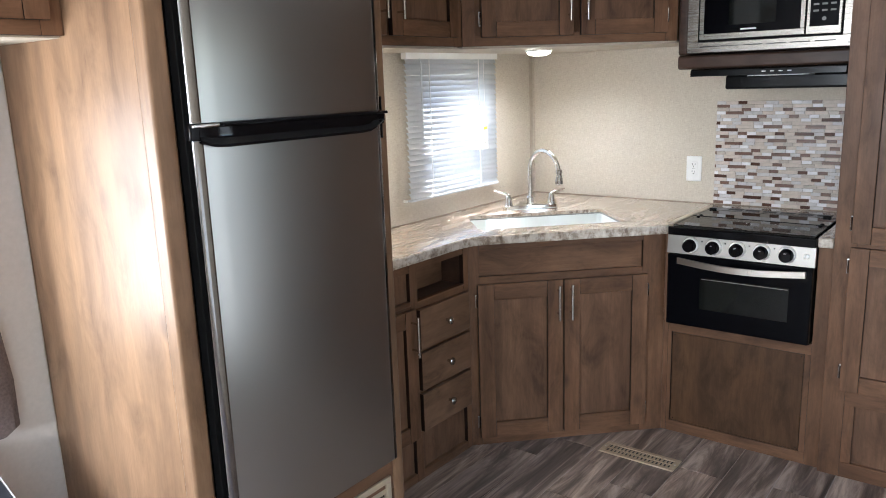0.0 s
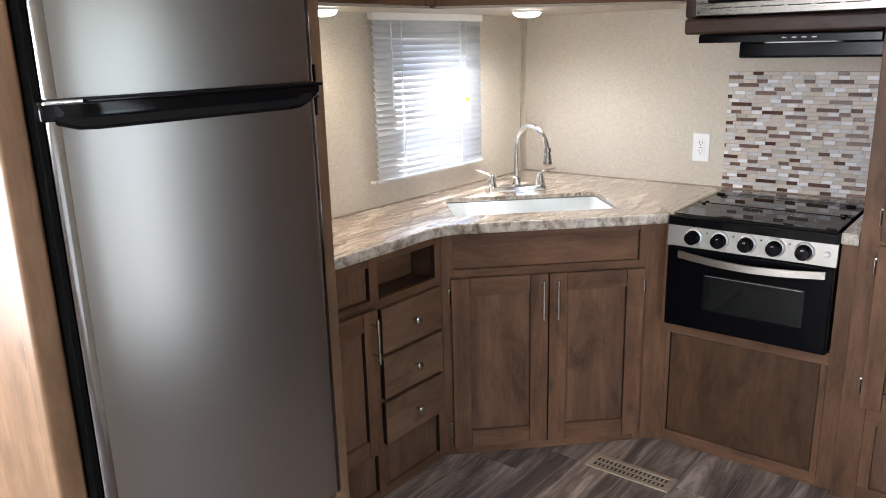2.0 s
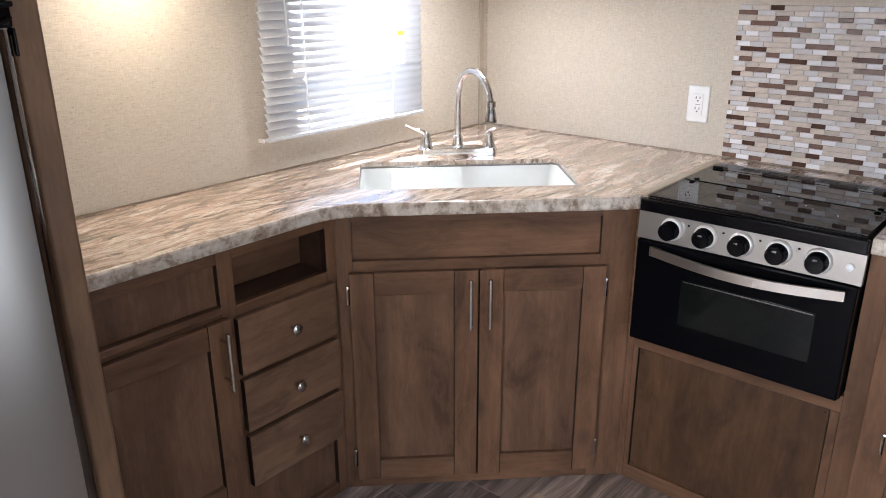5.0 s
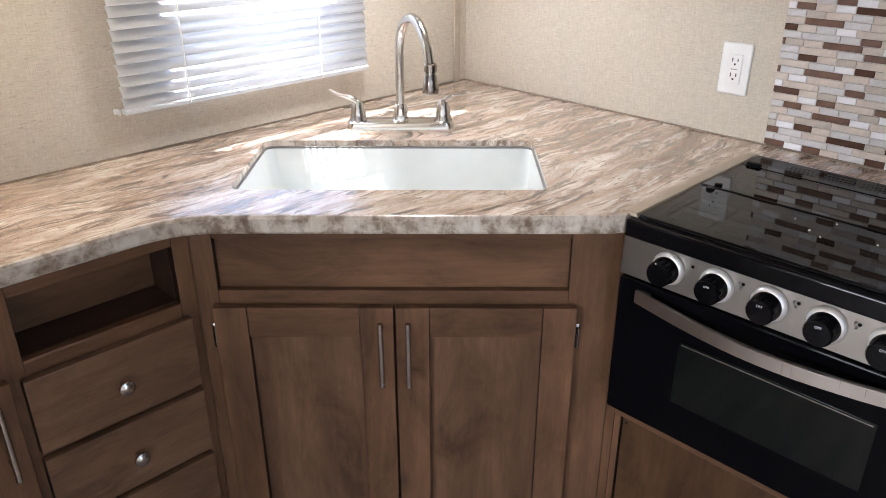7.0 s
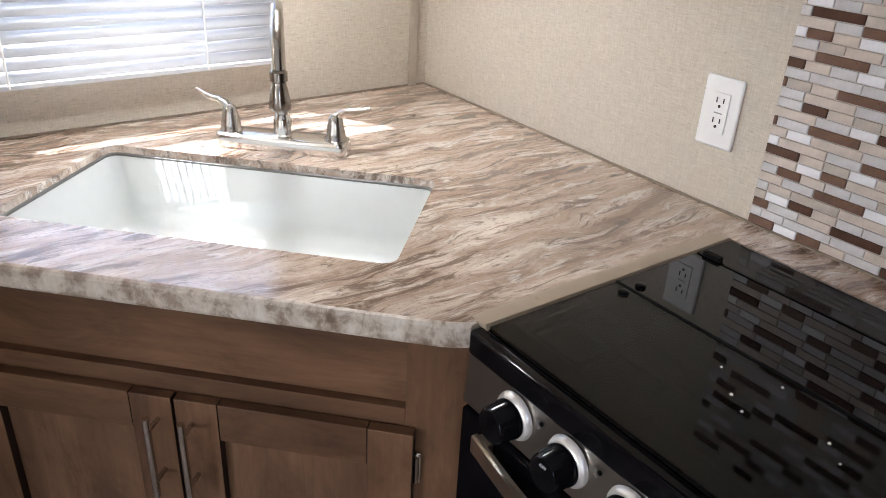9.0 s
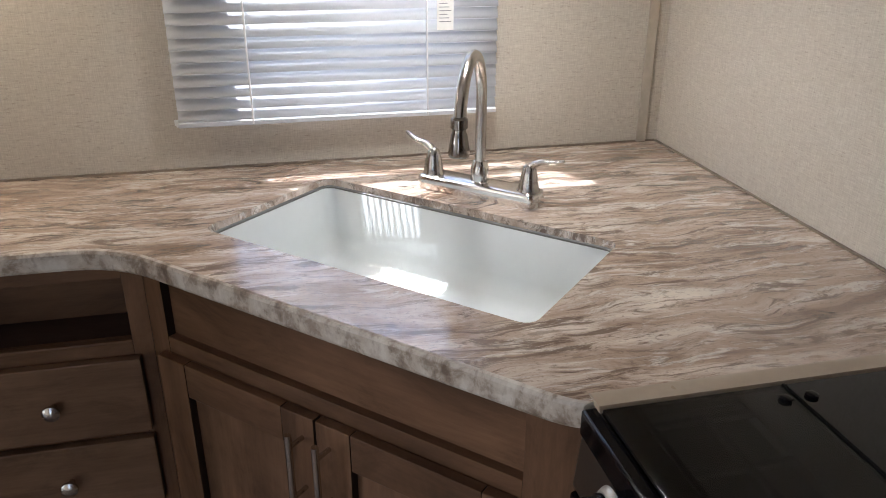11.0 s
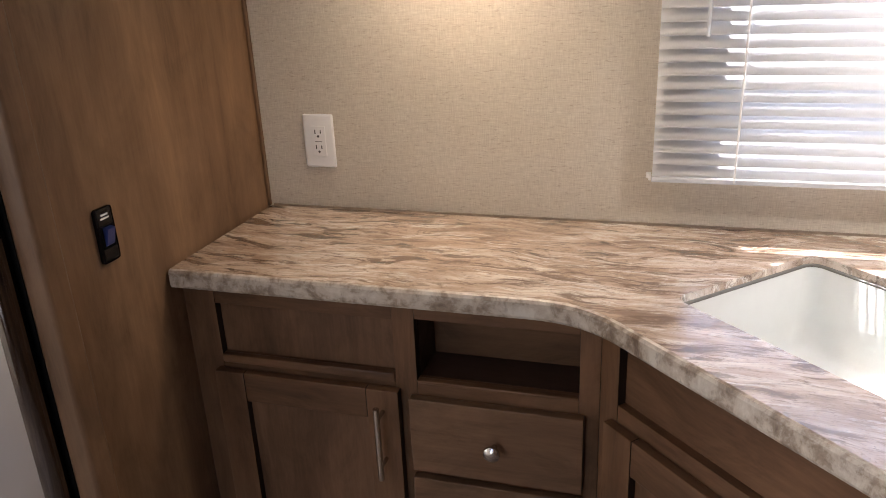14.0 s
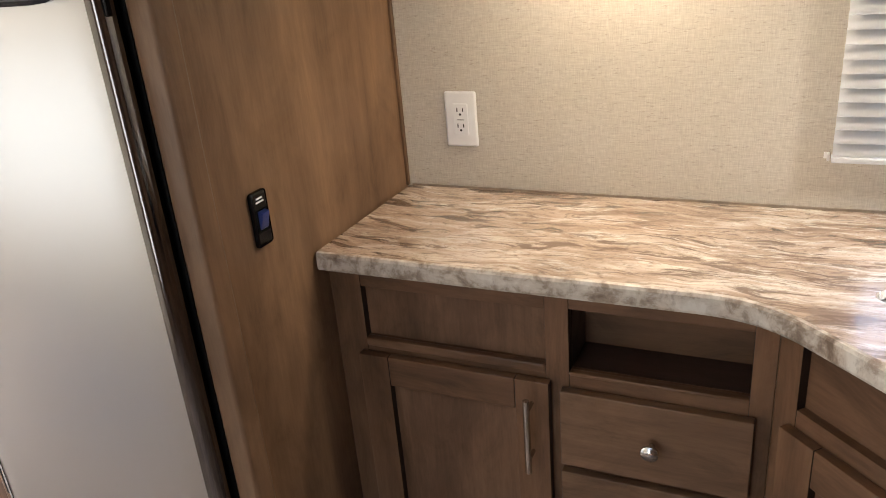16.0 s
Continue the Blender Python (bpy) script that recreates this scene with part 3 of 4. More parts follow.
part("stile", mbox(0.0752, 0.11, 0.002, 0.020, 0.06, 0.29, 0.001), WOOD_V, pantry)
shaker_door(pantry, 0.056, 0.44, 0.352, 0.892, hinges=-1)
shaker_door(pantry, 0.056, 0.44, 0.908, 1.985, hinges=-1)
shaker_door(pantry, 0.444, 0.82, 0.352, 0.892)
shaker_door(pantry, 0.444, 0.82, 0.908, 1.985)

# ---- fridge in its enclosure ----
FM = pose(-1.315, 0.757, 0, 0, 0, 90)
EM = pose(-1.331, 0.757, 0, 0, 0, 90)
encl = thing("fridge_enclosure", EM, "brown wooden enclosure with side panels around the fridge", "enclosure")
FW = 0.743
for a, b, nm in ((0.025, 0.077, "post"), (FW - 0.042, FW + 0.004, "post")):
    part(nm, mbox(a, b, 0.0, 0.047, 0, 2.018, 0.007, 3), WOOD_SIDE_LIT, encl, "wooden corner post")
part("side_panel", mbox(0.028, 0.045, 0.0475, 0.668, 0, 2.018), WOOD_SIDE_LIT, encl, "wide wood-grain side panel")
part("side_panel", mbox(FW - 0.020, FW - 0.003, 0.0490, 0.674, 0, 2.018), WOOD_SIDE_LIT, encl, "wide wood-grain side panel")
part("edge_strip", mbox(FW - 0.0028, FW + 0.004, 0.664, 0.674, 0.916, 2.018, 0.002), WOOD_SIDE_LIT, encl)
part("face_rail", mbox(0.0775, FW - 0.0425, 0.004, 0.03, 0.30, 0.402, 0.002), WOOD_H, encl)
part("face_rail", mbox(0.0775, FW - 0.0425, 0.004, 0.03, 0.0, 0.06, 0.002), WOOD_H, encl)
grille = part("lower_grille", boxes([(0.09, FW - 0.06, -0.003, 0.012, 0.05, 0.07), (0.09, FW - 0.06, -0.003, 0.012, 0.33, 0.35), (0.09, 0.11, -0.003, 0.012, 0.07, 0.33), (FW - 0.08, FW - 0.06, -0.003, 0.012, 0.07, 0.33)], 0.002), BRASS, encl, "tan vent frame under the fridge")
for k in range(9):
    part("slat", mbox(0.11, FW - 0.08, 0.002, 0.008, 0.082 + 0.027 * k, 0.098 + 0.027 * k), BRASS, grille)
part("back_board", mbox(0.0775, FW - 0.0425, 0.031, 0.04, 0.06, 0.30), WOOD_DARK, encl)

fridge = thing("fridge", FM, "tall brushed stainless fridge with black handle band", "fridge")
DX0, DX1 = 0.093, 0.692


def steel_door(z0, z1):
    """Door with rounded dark edges and a slightly bowed front."""
    pts = []
    for k in range(7):
        a = radians(180 - 90 * k / 6 * 1.0)
        pts.append((DX0 + 0.022 + 0.022 * math.cos(a), 0.004 - 0.022 * math.sin(a)))
    for k in range(1, 12):
        u = k / 12
        pts.append((DX0 + 0.022 + (DX1 - DX0 - 0.044) * u, -0.018 - 0.005 * math.sin(math.pi * u)))
    for k in range(7):
        a = radians(90 - 90 * k / 6)
        pts.append((DX1 - 0.022 + 0.022 * math.cos(a), 0.004 - 0.022 * math.sin(a)))
    pts += [(DX1, 0.006), (DX0, 0.006)]
    return plate(pts, z0, z1)


def edge_cap(x, z0, z1, side):
    """Polished strip that closes the door's edge."""
    pts = []
    for k in range(8):
        a = radians(90 + side * (90 * k / 7))
        pts.append((x + 0.0235 * math.cos(a), 0.004 - 0.0235 * math.sin(a)))
    pts += [(x - side * 0.0235, 0.007), (x - side * 0.015, 0.007), (x, -0.012)]
    return plate(pts, z0, z1)


part("case", mbox(0.079, FW - 0.044, 0.020, 0.60, 0.41, 2.0, 0.004), BLACK_MATT, fridge, "black fridge case")
for za, zb in ((0.420, 1.410), (1.448, 1.985)):
    d = part("door", steel_door(za, zb), STEEL_DOOR, fridge, "brushed stainless door")
    part("door_edge", edge_cap(DX0 + 0.0215, za + 0.001, zb - 0.001, 1), STEEL_DARK, d, "dark polished edge strip")
    part("door_edge", edge_cap(DX1 - 0.0215, za + 0.001, zb - 0.001, -1), STEEL_DARK, d, "dark polished edge strip")
for za, zb in ((0.424, 1.406), (1.452, 1.98)):
    part("gasket", mbox(DX0 + 0.004, DX1 - 0.004, 0.0065, 0.0195, za, zb), BLACK_MATT, fridge, "black door gasket")
part("door_side", mbox(0.0795, DX0 - 0.0005, -0.008, 0.0195, 0.42, 1.985, 0.002), BLACK_MATT, fridge, "black plastic door side")
band = part("handle_band", mbox(DX0 - 0.013, DX1 - 0.001, -0.026, 0.02, 1.411, 1.447, 0.004), BLACK_GLOSS, fridge, "glossy black handle band")
part("top_bar", mbox(DX0 + 0.062, DX1 - 0.002, -0.042, -0.0265, 1.4385, 1.4465, 0.003), BLACK_GLOSS, band, "upper lip of the grip")
grip = []
for k in range(19):
    u = k / 18
    x = DX0 + 0.010 + u * (DX1 - DX0 - 0.014)
    up = 0.030 * max(0.0, (u - 0.86) / 0.14) ** 1.6 + 0.012 * max(0.0, (0.08 - u) / 0.08) ** 1.5
    deep = 0.010 * max(0.0, 1 - u / 0.10) + 0.006 * max(0.0, (u - 0.9) / 0.1)
    grip.append([(x, -0.0268, 1.4375), (x, -0.036 + deep, 1.4375), (x, -0.034 + deep, 1.425), (x, -0.036 + deep, min(1.408 + up, 1.424)), (x, -0.041 + deep, 1.400 + up * 0.9), (x, -0.038 + deep, 1.3935 + up), (x, -0.0268, 1.3945 + up)])
part("grip", loft(grip), BLACK_GLOSS, band, "glossy black moulded grip")
for za, zb in ((1.447, 1.458), (1.400, 1.4115)):
    part("hinge_pin", tube([(DX1 + 0.001, 0.004, za), (DX1 + 0.001, 0.004, zb)], [0.0065, 0.0065], 12), BLACK_GLOSS, band, "black centre hinge pin")
for za, zb in ((1.4475, 1.484), (1.372, 1.4105)):
    part("hinge_cover", mbox(DX1 + 0.0020, DX1 + 0.0062, -0.012, -0.002, za, zb, 0.0018, 3), BLACK_GLOSS, band, "black hinge cover")
part("latch", mbox(DX0 - 0.010, DX0 + 0.058, -0.036, -0.024, 1.4385, 1.4465, 0.003), CHROME, band, "bright latch tip")

# rocker switch on the enclosure's side
sw = thing("rocker_switch", pose(-1.474, 1.4975, 1.031, 0, 0, 180), "black rocker switch plate with blue paddle on wood panel", "switch")
part("plate", mbox(-0.021, 0.021, -0.007, 0.0, -0.047, 0.047, 0.006, 3), BLACK_GLOSS, sw)
part("rocker", loft([[(-0.010, -0.0072, -0.018), (0.010, -0.0072, -0.018), (0.010, -0.0072, 0.014), (-0.010, -0.0072, 0.014)], [(-0.009, -0.010, -0.016), (0.009, -0.010, -0.016), (0.009, -0.017, 0.012), (-0.009, -0.017, 0.012)]]), BLUE, sw, "blue rocker paddle")
part("bezel", boxes([(-0.014, -0.011, -0.009, -0.0068, -0.022, 0.018), (0.011, 0.014, -0.009, -0.0068, -0.022, 0.018), (-0.011, 0.011, -0.009, -0.0068, -0.022, -0.019), (-0.011, 0.011, -0.009, -0.0068, 0.015, 0.018)], 0.0006), BLACK_MATT, sw)
for k in range(2):
    part("print", mbox(-0.010 + 0.002 * k, 0.010 - 0.002 * k, -0.0076, -0.0071, 0.0275 + 0.006 * k, 0.0305 + 0.006 * k), WHITE_PRINT, sw)

# ---- countertop and sink ----
S2 = math.sqrt(0.5)
CF, DIAG = -1.604, 3.868
STX0, STX1, STY = -1.030, -0.466, 3.356


def counter_outline(i):
    """Outline with the visible front edges drawn in by i."""
    pts = [(XW + 0.002, 1.5035), (CF - i, 1.5035)]
    corner = Vector((CF - i, (CF - i) + DIAG + i * (1 / S2 - 1) + i))
    a, b = corner + Vector((0, -0.085)), corner + Vector((0.085 * S2, 0.085 * S2))
    for k in range(9):
        u = k / 8
        p = (1 - u) ** 2 * a + 2 * u * (1 - u) * corner + u * u * b
        pts.append((p.x, p.y))
    end = Vector((STX0, STX0 + DIAG + 1.414 * i))
    e1 = Vector((end.x - 0.03, end.y - 0.03))
    for k in range(5):
        u = k / 4
        p = (1 - u) ** 2 * e1 + 2 * u * (1 - u) * Vector((end.x - 0.008, end.y - 0.008)) + u * u * Vector((end.x, end.y + 0.012))
        pts.append((p.x, p.y))
    pts += [(STX0, STY), (STX1, STY), (STX1, 2.858 + i), (-0.416, 2.858 + i), (-0.416, YN - 0.002), (XW + 0.002, YN - 0.002)]
    return pts


SC = Vector((-1.550, 2.744))
SL, SB = 0.634, 0.332
HOLE = [(SC.x + S2 * x - S2 * y, SC.y + S2 * x + S2 * y) for x, y in rounded(-SL / 2, SL / 2, -SB / 2, SB / 2, 0.022, 4)]


def counter_mesh():
    bm = bmesh.new()
    levels = [(0.0075, 0.915), (0.0028, 0.9135), (0.0, 0.9085), (0.0, 0.884), (0.0025, 0.879)]
    rings = [[bm.verts.new((x, y, z)) for x, y in counter_outline(i)] for i, z in levels]
    holes = [[bm.verts.new((x, y, z)) for x, y in HOLE] for z in (0.915, 0.879)]
    n, h = len(rings[0]), len(HOLE)
    for ra, rb in zip(rings, rings[1:]):
        for k in range(n):
            f = bm.faces.new((ra[k], rb[k], rb[(k + 1) % n], ra[(k + 1) % n]))
            f.material_index = 1
    for k in range(h):
        bm.faces.new((holes[0][k], holes[0][(k + 1) % h], holes[1][(k + 1) % h], holes[1][k])).material_index = 0
    for ring, hole in ((rings[0], holes[0]), (rings[-1], holes[1])):
        edges = [bm.edges.get((ring[k], ring[(k + 1) % n])) for k in range(n)] + [bm.edges.get((hole[k], hole[(k + 1) % h])) for k in range(h)]
        bmesh.ops.triangle_fill(bm, use_beauty=True, edges=edges)
    bmesh.ops.recalc_face_normals(bm, faces=list(bm.faces))
    return bm


counter = thing("countertop", pose(0, 0, 0), "brown and cream streaked stone-look laminate countertop", "countertop")
part("worktop", counter_mesh(), [LAMINATE, LAMINATE_EDGE], counter, smooth=False)
part("edge_strip", loft([[(x, y, z) for x, z in ((STX0 - 0.015, 0.9152), (STX0 - 0.012, 0.9185), (STX0 + 0.014, 0.9185), (STX0 + 0.018, 0.9122), (STX0 + 0.018, 0.9112), (STX0 + 0.001, 0.9112), (STX0 + 0.001, 0.9152))] for y in (2.862, STY - 0.004)]), STRIP, counter, "pale edge strip beside the cooker")
part("wall_caulk", boxes([(XW + 0.001, XW + 0.005, 1.51, YN - 0.006, 0.9152, 0.9195), (XW + 0.005, -0.42, YN - 0.0055, YN - 0.001, 0.9152, 0.9185)]), CAULK, counter)

sink = thing("sink", pose(SC.x, SC.y, 0, 0, 0, 45), "white rectangular kitchen sink set under the counter", "sink")
rings = []
for grow, z, r in ((0.012, 0.8985, 0.03), (0.001, 0.8985, 0.024), (-0.002, 0.895, 0.026), (-0.010, 0.800, 0.03), (-0.020, 0.762, 0.04), (-0.036, 0.748, 0.05), (-0.060, 0.744, 0.05)):
    rings.append([(x, y, z) for x, y in rounded(-SL / 2 - grow, SL / 2 + grow, -SB / 2 - grow, SB / 2 + grow, r, 6)])
bm = loft(rings, caps=False)
bm.faces.new([v for v in list(bm.verts)[-len(rings[0]):]])
bmesh.ops.recalc_face_normals(bm, faces=list(bm.faces))
bmesh.ops.reverse_faces(bm, faces=list(bm.faces))
part("basin", bm, WHITE_SINK, sink)
# sealant bead, its grey darkened to paint the shadow below the counter edge
bead = [[(x, y, z) for x, y in rounded(-SL / 2 + g, SL / 2 - g, -SB / 2 + g, SB / 2 - g, 0.022, 6)] for g, z in ((-0.0005, 0.9015), (0.003, 0.8992), (0.0025, 0.8955), (-0.0005, 0.8950))]
part("sealant", loft(bead, caps=False), SEALANT, sink, "grey sealant bead darkened as shade under the counter edge")
drain = part("drain", lathe([(0.043, 0.7445), (0.043, 0.7465), (0.036, 0.7470), (0.033, 0.7455), (0.002, 0.7450)], 24, "z", (-0.14, 0, 0)), CHROME, sink, "nickel sink drain")

# ---- faucet ----
FC = (-1.7235, 2.919)
faucet = thing("faucet", pose(FC[0], FC[1], 0.9155, 0, 0, 46.5), "brushed nickel two-handle gooseneck kitchen faucet", "faucet")
deck = rounded(-0.130, 0.130, -0.029, 0.029, 0.018, 5)
part("deck_plate", loft([[(x * s, y * s2, z) for x, y in deck] for s, s2, z in ((1, 1, 0), (1, 1.04, 0.019), (0.985, 0.98, 0.025), (0.95, 0.85, 0.0275))]), CHROME, faucet, "polished deck plate")
part("spout_base", lathe([(0.021, 0.0225), (0.021, 0.028), (0.018, 0.030), (0.0175, 0.056), (0.0155, 0.062), (0.0125, 0.068)], 20), CHROME, faucet)
SWING = radians(-90 + 19)
sdx, sdy = math.cos(SWING), math.sin(SWING)
path = [(0, 0, 0.064), (0, 0, 0.10), (0, 0, 0.14), (0, 0, 0.175)]
R = 0.112
for k in range(1, 17):
    a = radians(180 - 168 * k / 16)
    r = R + R * math.cos(a)
    path.append((r * sdx, r * sdy, 0.185 + 0.098 * math.sin(a)))
path.append((0.2265 * sdx, 0.2265 * sdy, 0.198))
spout = part("spout", tube(path, 0.0105, 16), NICKEL, faucet, "gooseneck spout")
tip = path[-1]
part("spray_head", lathe([(0.0105, 0.010), (0.0140, 0.007), (0.0140, -0.007), (0.0110, -0.009), (0.0112, -0.014), (0.0132, -0.018), (0.0182, -0.049), (0.0165, -0.054), (0.004, -0.053)], 20, "z", tip), HEAD_NICKEL, spout, "dark nickel spray head")
for s in (-1, 1):
    x = s * 0.104
    hb = part("handle", lathe([(0.022, 0.0225), (0.022, 0.029), (0.0195, 0.032), (0.0180, 0.046), (0.0145, 0.062), (0.0115, 0.073), (0.006, 0.078)], 20, "z", (x, 0, 0)), NICKEL, faucet, "brushed nickel lever handle")
    part("lever", tube([(x, 0, 0.068), (x + s * 0.009, 0.001, 0.079), (x + s * 0.022, 0.002, 0.085), (x + s * 0.038, 0.003, 0.087), (x + s * 0.052, 0.004, 0.088 if s > 0 else 0.093), (x + s * 0.066, 0.005, 0.092 if s > 0 else 0.101)], [0.0095, 0.0098, 0.0085, 0.0070, 0.0062, 0.0040], 12, 0.7), NICKEL, hb)

# ---- cooker ----
SWID = 0.557
cooker = thing("gas_cooker", pose(-1.026, 2.850, 0), "stainless and black gas cooker with glass lid and oven", "cooker")
part("body", boxes([(0.004, SWID - 0.004, 0.012, 0.49, 0.500, 0.879)]), BLACK_MATT, cooker)
panel = part("control_panel", loft([[(0.0, -0.006, 0.803), (SWID, -0.006, 0.803), (SWID, 0.016, 0.803), (0.0, 0.016, 0.803)], [(0.0, 0.0, 0.876), (SWID, 0.0, 0.876), (SWID, 0.016, 0.876), (0.0, 0.016, 0.876)]]), STEEL_PANEL, cooker, "stainless control panel", False)
for k in range(5):
    kx = 0.095 + 0.0912 * k
    part("knob_bezel", lathe([(0.0315, -0.001), (0.0305, -0.004), (0.0275, -0.0085), (0.024, -0.010), (0.004, -0.010)], 28, "y", (kx, -0.002, 0.842)), SILVER, panel, "bright ring behind the knob")
    kb = part("knob", lathe([(0.0252, -0.0105), (0.0252, -0.015), (0.0240, -0.017), (0.0232, -0.036), (0.0205, -0.0400), (0.003, -0.0405)], 28, "y", (kx, -0.002, 0.842)), BLACK_GLOSS, panel, "black control knob")
    if k:
        lettering("OFF", 0.0060, pose(kx, -0.0425, 0.8530, 90, 0, 0), WHITE_PRINT, kb)
    part("bezel_mark", mbox(kx - 0.0012, kx + 0.0012, -0.0095, -0.0080, 0.866, 0.8695), BLACK_MATT, panel)
for k in range(4):
    mx = 0.140 + 0.0912 * k
    part("burner_mark", lathe([(0.003, -0.0052), (0.003, -0.0062), (0.001, -0.0063)], 10, "y", (mx, 0.002, 0.861)), BLACK_MATT, panel)
    for dx, dz in ((-0.007, 0.001), (-0.004, -0.007)):
        part("burner_mark", lathe([(0.0024, -0.0052), (0.0024, -0.0060), (0.0017, -0.0060), (0.0017, -0.0052)], 10, "y", (mx + dx, 0.0015, 0.861 + dz)), INK, panel)
part("igniter", lathe([(0.0095, -0.004), (0.0090, -0.010), (0.006, -0.012), (0.001, -0.0125)], 18, "y", (0.527, 0, 0.843)), WHITE_PLASTIC, panel, "white igniter button")
oven = part("oven_door", mbox(0.004, SWID - 0.004, -0.012, 0.011, 0.503, 0.800, 0.005), BLACK_OVEN, cooker, "black glass oven door")
part("oven_window", mbox(0.140, 0.475, -0.0135, -0.0118, 0.583, 0.714, 0.0005), OVEN_WINDOW, oven, "dark oven window")
part("rack_line", mbox(0.146, 0.470, -0.0147, -0.0137, 0.7085, 0.7102), STEEL, oven, "thin bright rack edge")
rings = []
for k in range(17):
    u = k / 16
    x, y, z = 0.050 + 0.482 * u, -0.030 - 0.020 * math.sin(math.pi * u), 0.778 - 0.012 * math.sin(math.pi * u)
    rings.append([(x, y + 0.004, z - 0.013), (x, y, z - 0.012), (x, y, z + 0.012), (x, y + 0.004, z + 0.013), (x, y + 0.010, z + 0.012), (x, y + 0.010, z - 0.012)])
hd = part("oven_handle", loft(rings), STEEL, oven, "curved stainless oven handle", False)
for hx in (0.062, 0.520):
    part("handle_post", mbox(hx - 0.012, hx + 0.012, -0.026, -0.012, 0.769, 0.787, 0.002), STEEL, hd)
part("front_lip", mbox(0.0, SWID, -0.005, 0.016, 0.8765, 0.911, 0.004), BLACK_GLOSS, cooker, "black front lip of the hob")
part("hob_tray", mbox(0.002, SWID - 0.002, 0.0165, 0.500, 0.880, 0.906, 0.002), BLACK_GLOSS, cooker)
lid1 = part("glass_lid", mbox(0.016, SWID - 0.010, 0.014, 0.236, 0.913, 0.918, 0.0010), LID_GLASS, cooker, "front half of the smoked glass lid")
lid2 = part("glass_lid", mbox(0.016, SWID - 0.010, 0.241, 0.410, 0.913, 0.918, 0.0010), BLACK_GLASS, cooker, "rear half of the black glass lid")
for fx0, fx1, fy0, fy1 in ((0.017, SWID - 0.011, 0.015, 0.050), (0.017, SWID - 0.011, 0.176, 0.235)):
    part("printed_border", mbox(fx0, fx1, fy0, fy1, 0.9124, 0.9128), LID_PRINT, lid1, "dark printed band under the glass")
for lid, sy in ((lid1, 0.222), (lid2, 0.256)):
    for sx in (0.044, SWID - 0.036):
        part("screw", lathe([(0.0075, 0.9185), (0.0075, 0.9215), (0.005, 0.923), (0.001, 0.923)], 14, "z", (sx, sy, 0)), BLACK_GLOSS, lid)
part("lid_hinge", mbox(0.016, SWID - 0.006, 0.2364, 0.2406, 0.907, 0.9195, 0.0005), BLACK_MATT, cooker, "dark seam hinge")
vent = part("rear_vent", mbox(0.014, SWID - 0.006, 0.414, 0.498, 0.9065, 0.918, 0.003), BLACK_GLOSS, cooker, "black rear vent strip")
for k in range(3):
    for j in range(6):
        part("vent_slot", mbox(0.10 + 0.072 * j, 0.158 + 0.072 * j, 0.440 + 0.014 * k, 0.446 + 0.014 * k, 0.9178, 0.9186), SLOT, vent)
for hx in (0.036, SWID - 0.056):
    part("hinge_block", mbox(hx - 0.010, hx + 0.020, 0.412, 0.424, 0.917, 0.925, 0.002), BLACK_MATT, cooker)
for gy in (0.058, 0.126, 0.194, 0.262, 0.330, 0.384):
    part("grate_bar", mbox(0.040, SWID - 0.034, gy - 0.004, gy + 0.004, 0.9062, 0.9105, 0.0012), CAST_IRON, cooker, smooth=False)
for gx in (0.044, 0.125, 0.206, 0.287, 0.368, 0.449, SWID - 0.038):
    part("grate_bar", mbox(gx - 0.004, gx + 0.004, 0.054, 0.388, 0.9061, 0.9100, 0.0012), CAST_IRON, cooker, smooth=False)

crumb_rng = random.Random(3)
for k in range(7):
    cx, cy, cr = crumb_rng.uniform(0.22, 0.50), crumb_rng.uniform(0.05, 0.22), crumb_rng.uniform(0.0012, 0.0022)
    part("crumb", lathe([(cr, 0.9181), (cr * 0.8, 0.9181 + cr * 0.6), (cr * 0.2, 0.9181 + cr * 0.8)], 7, "z", (cx, cy, 0)), PAPER, lid1, "pale crumb")

# ---- microwave cabinet, hood ----
mwcab = thing("microwave_cabinet", pose(-1.050, 2.952, 0), "dark rounded wooden cabinet box holding the microwave", "cabinet")
MW = 0.634
part("bottom_board", mbox(0.0, MW, 0.0, 0.486, 1.531, 1.585, 0.010, 4), WOOD_DARK, mwcab, "dark rounded bottom board")
part("side_board", mbox(0.0, 0.042, 0.0, 0.486, 1.586, 2.016, 0.012, 4), WOOD_DARK, mwcab, "dark rounded side board")
part("top_board", mbox(0.0425, MW, 0.0, 0.486, 1.975, 2.016, 0.006), WOOD_DARK, mwcab)
part("back_board", mbox(0.0425, MW, 0.40, 0.41, 1.586, 1.974), WOOD_DARK, mwcab)
micro = thing("microwave", pose(-1.007, 2.950, 0), "built-in stainless microwave with black glass door", "microwave")
MWW = 0.585
trim = part("trim_frame", boxes([(0.0, MWW, -0.012, 0.004, 1.592, 1.632), (0.0, 0.042, -0.012, 0.004, 1.632, 1.94), (MWW - 0.03, MWW, -0.012, 0.004, 1.632, 1.94), (0.042, MWW - 0.03, -0.012, 0.004, 1.90, 1.94)], 0.0015), STEEL_TRIM, micro, "stainless trim frame", False)
for k in range(6):
    part("vent_slot", mbox(0.050 + 0.083 * k, 0.118 + 0.083 * k, -0.0128, -0.0118, 1.613, 1.6165), SLOT, trim)
for sx in (0.010, MWW - 0.010):
    part("screw", lathe([(0.004, -0.0115), (0.003, -0.0140), (0.001, -0.0142)], 10, "y", (sx, 0, 1.604)), STEEL_DARK, trim)
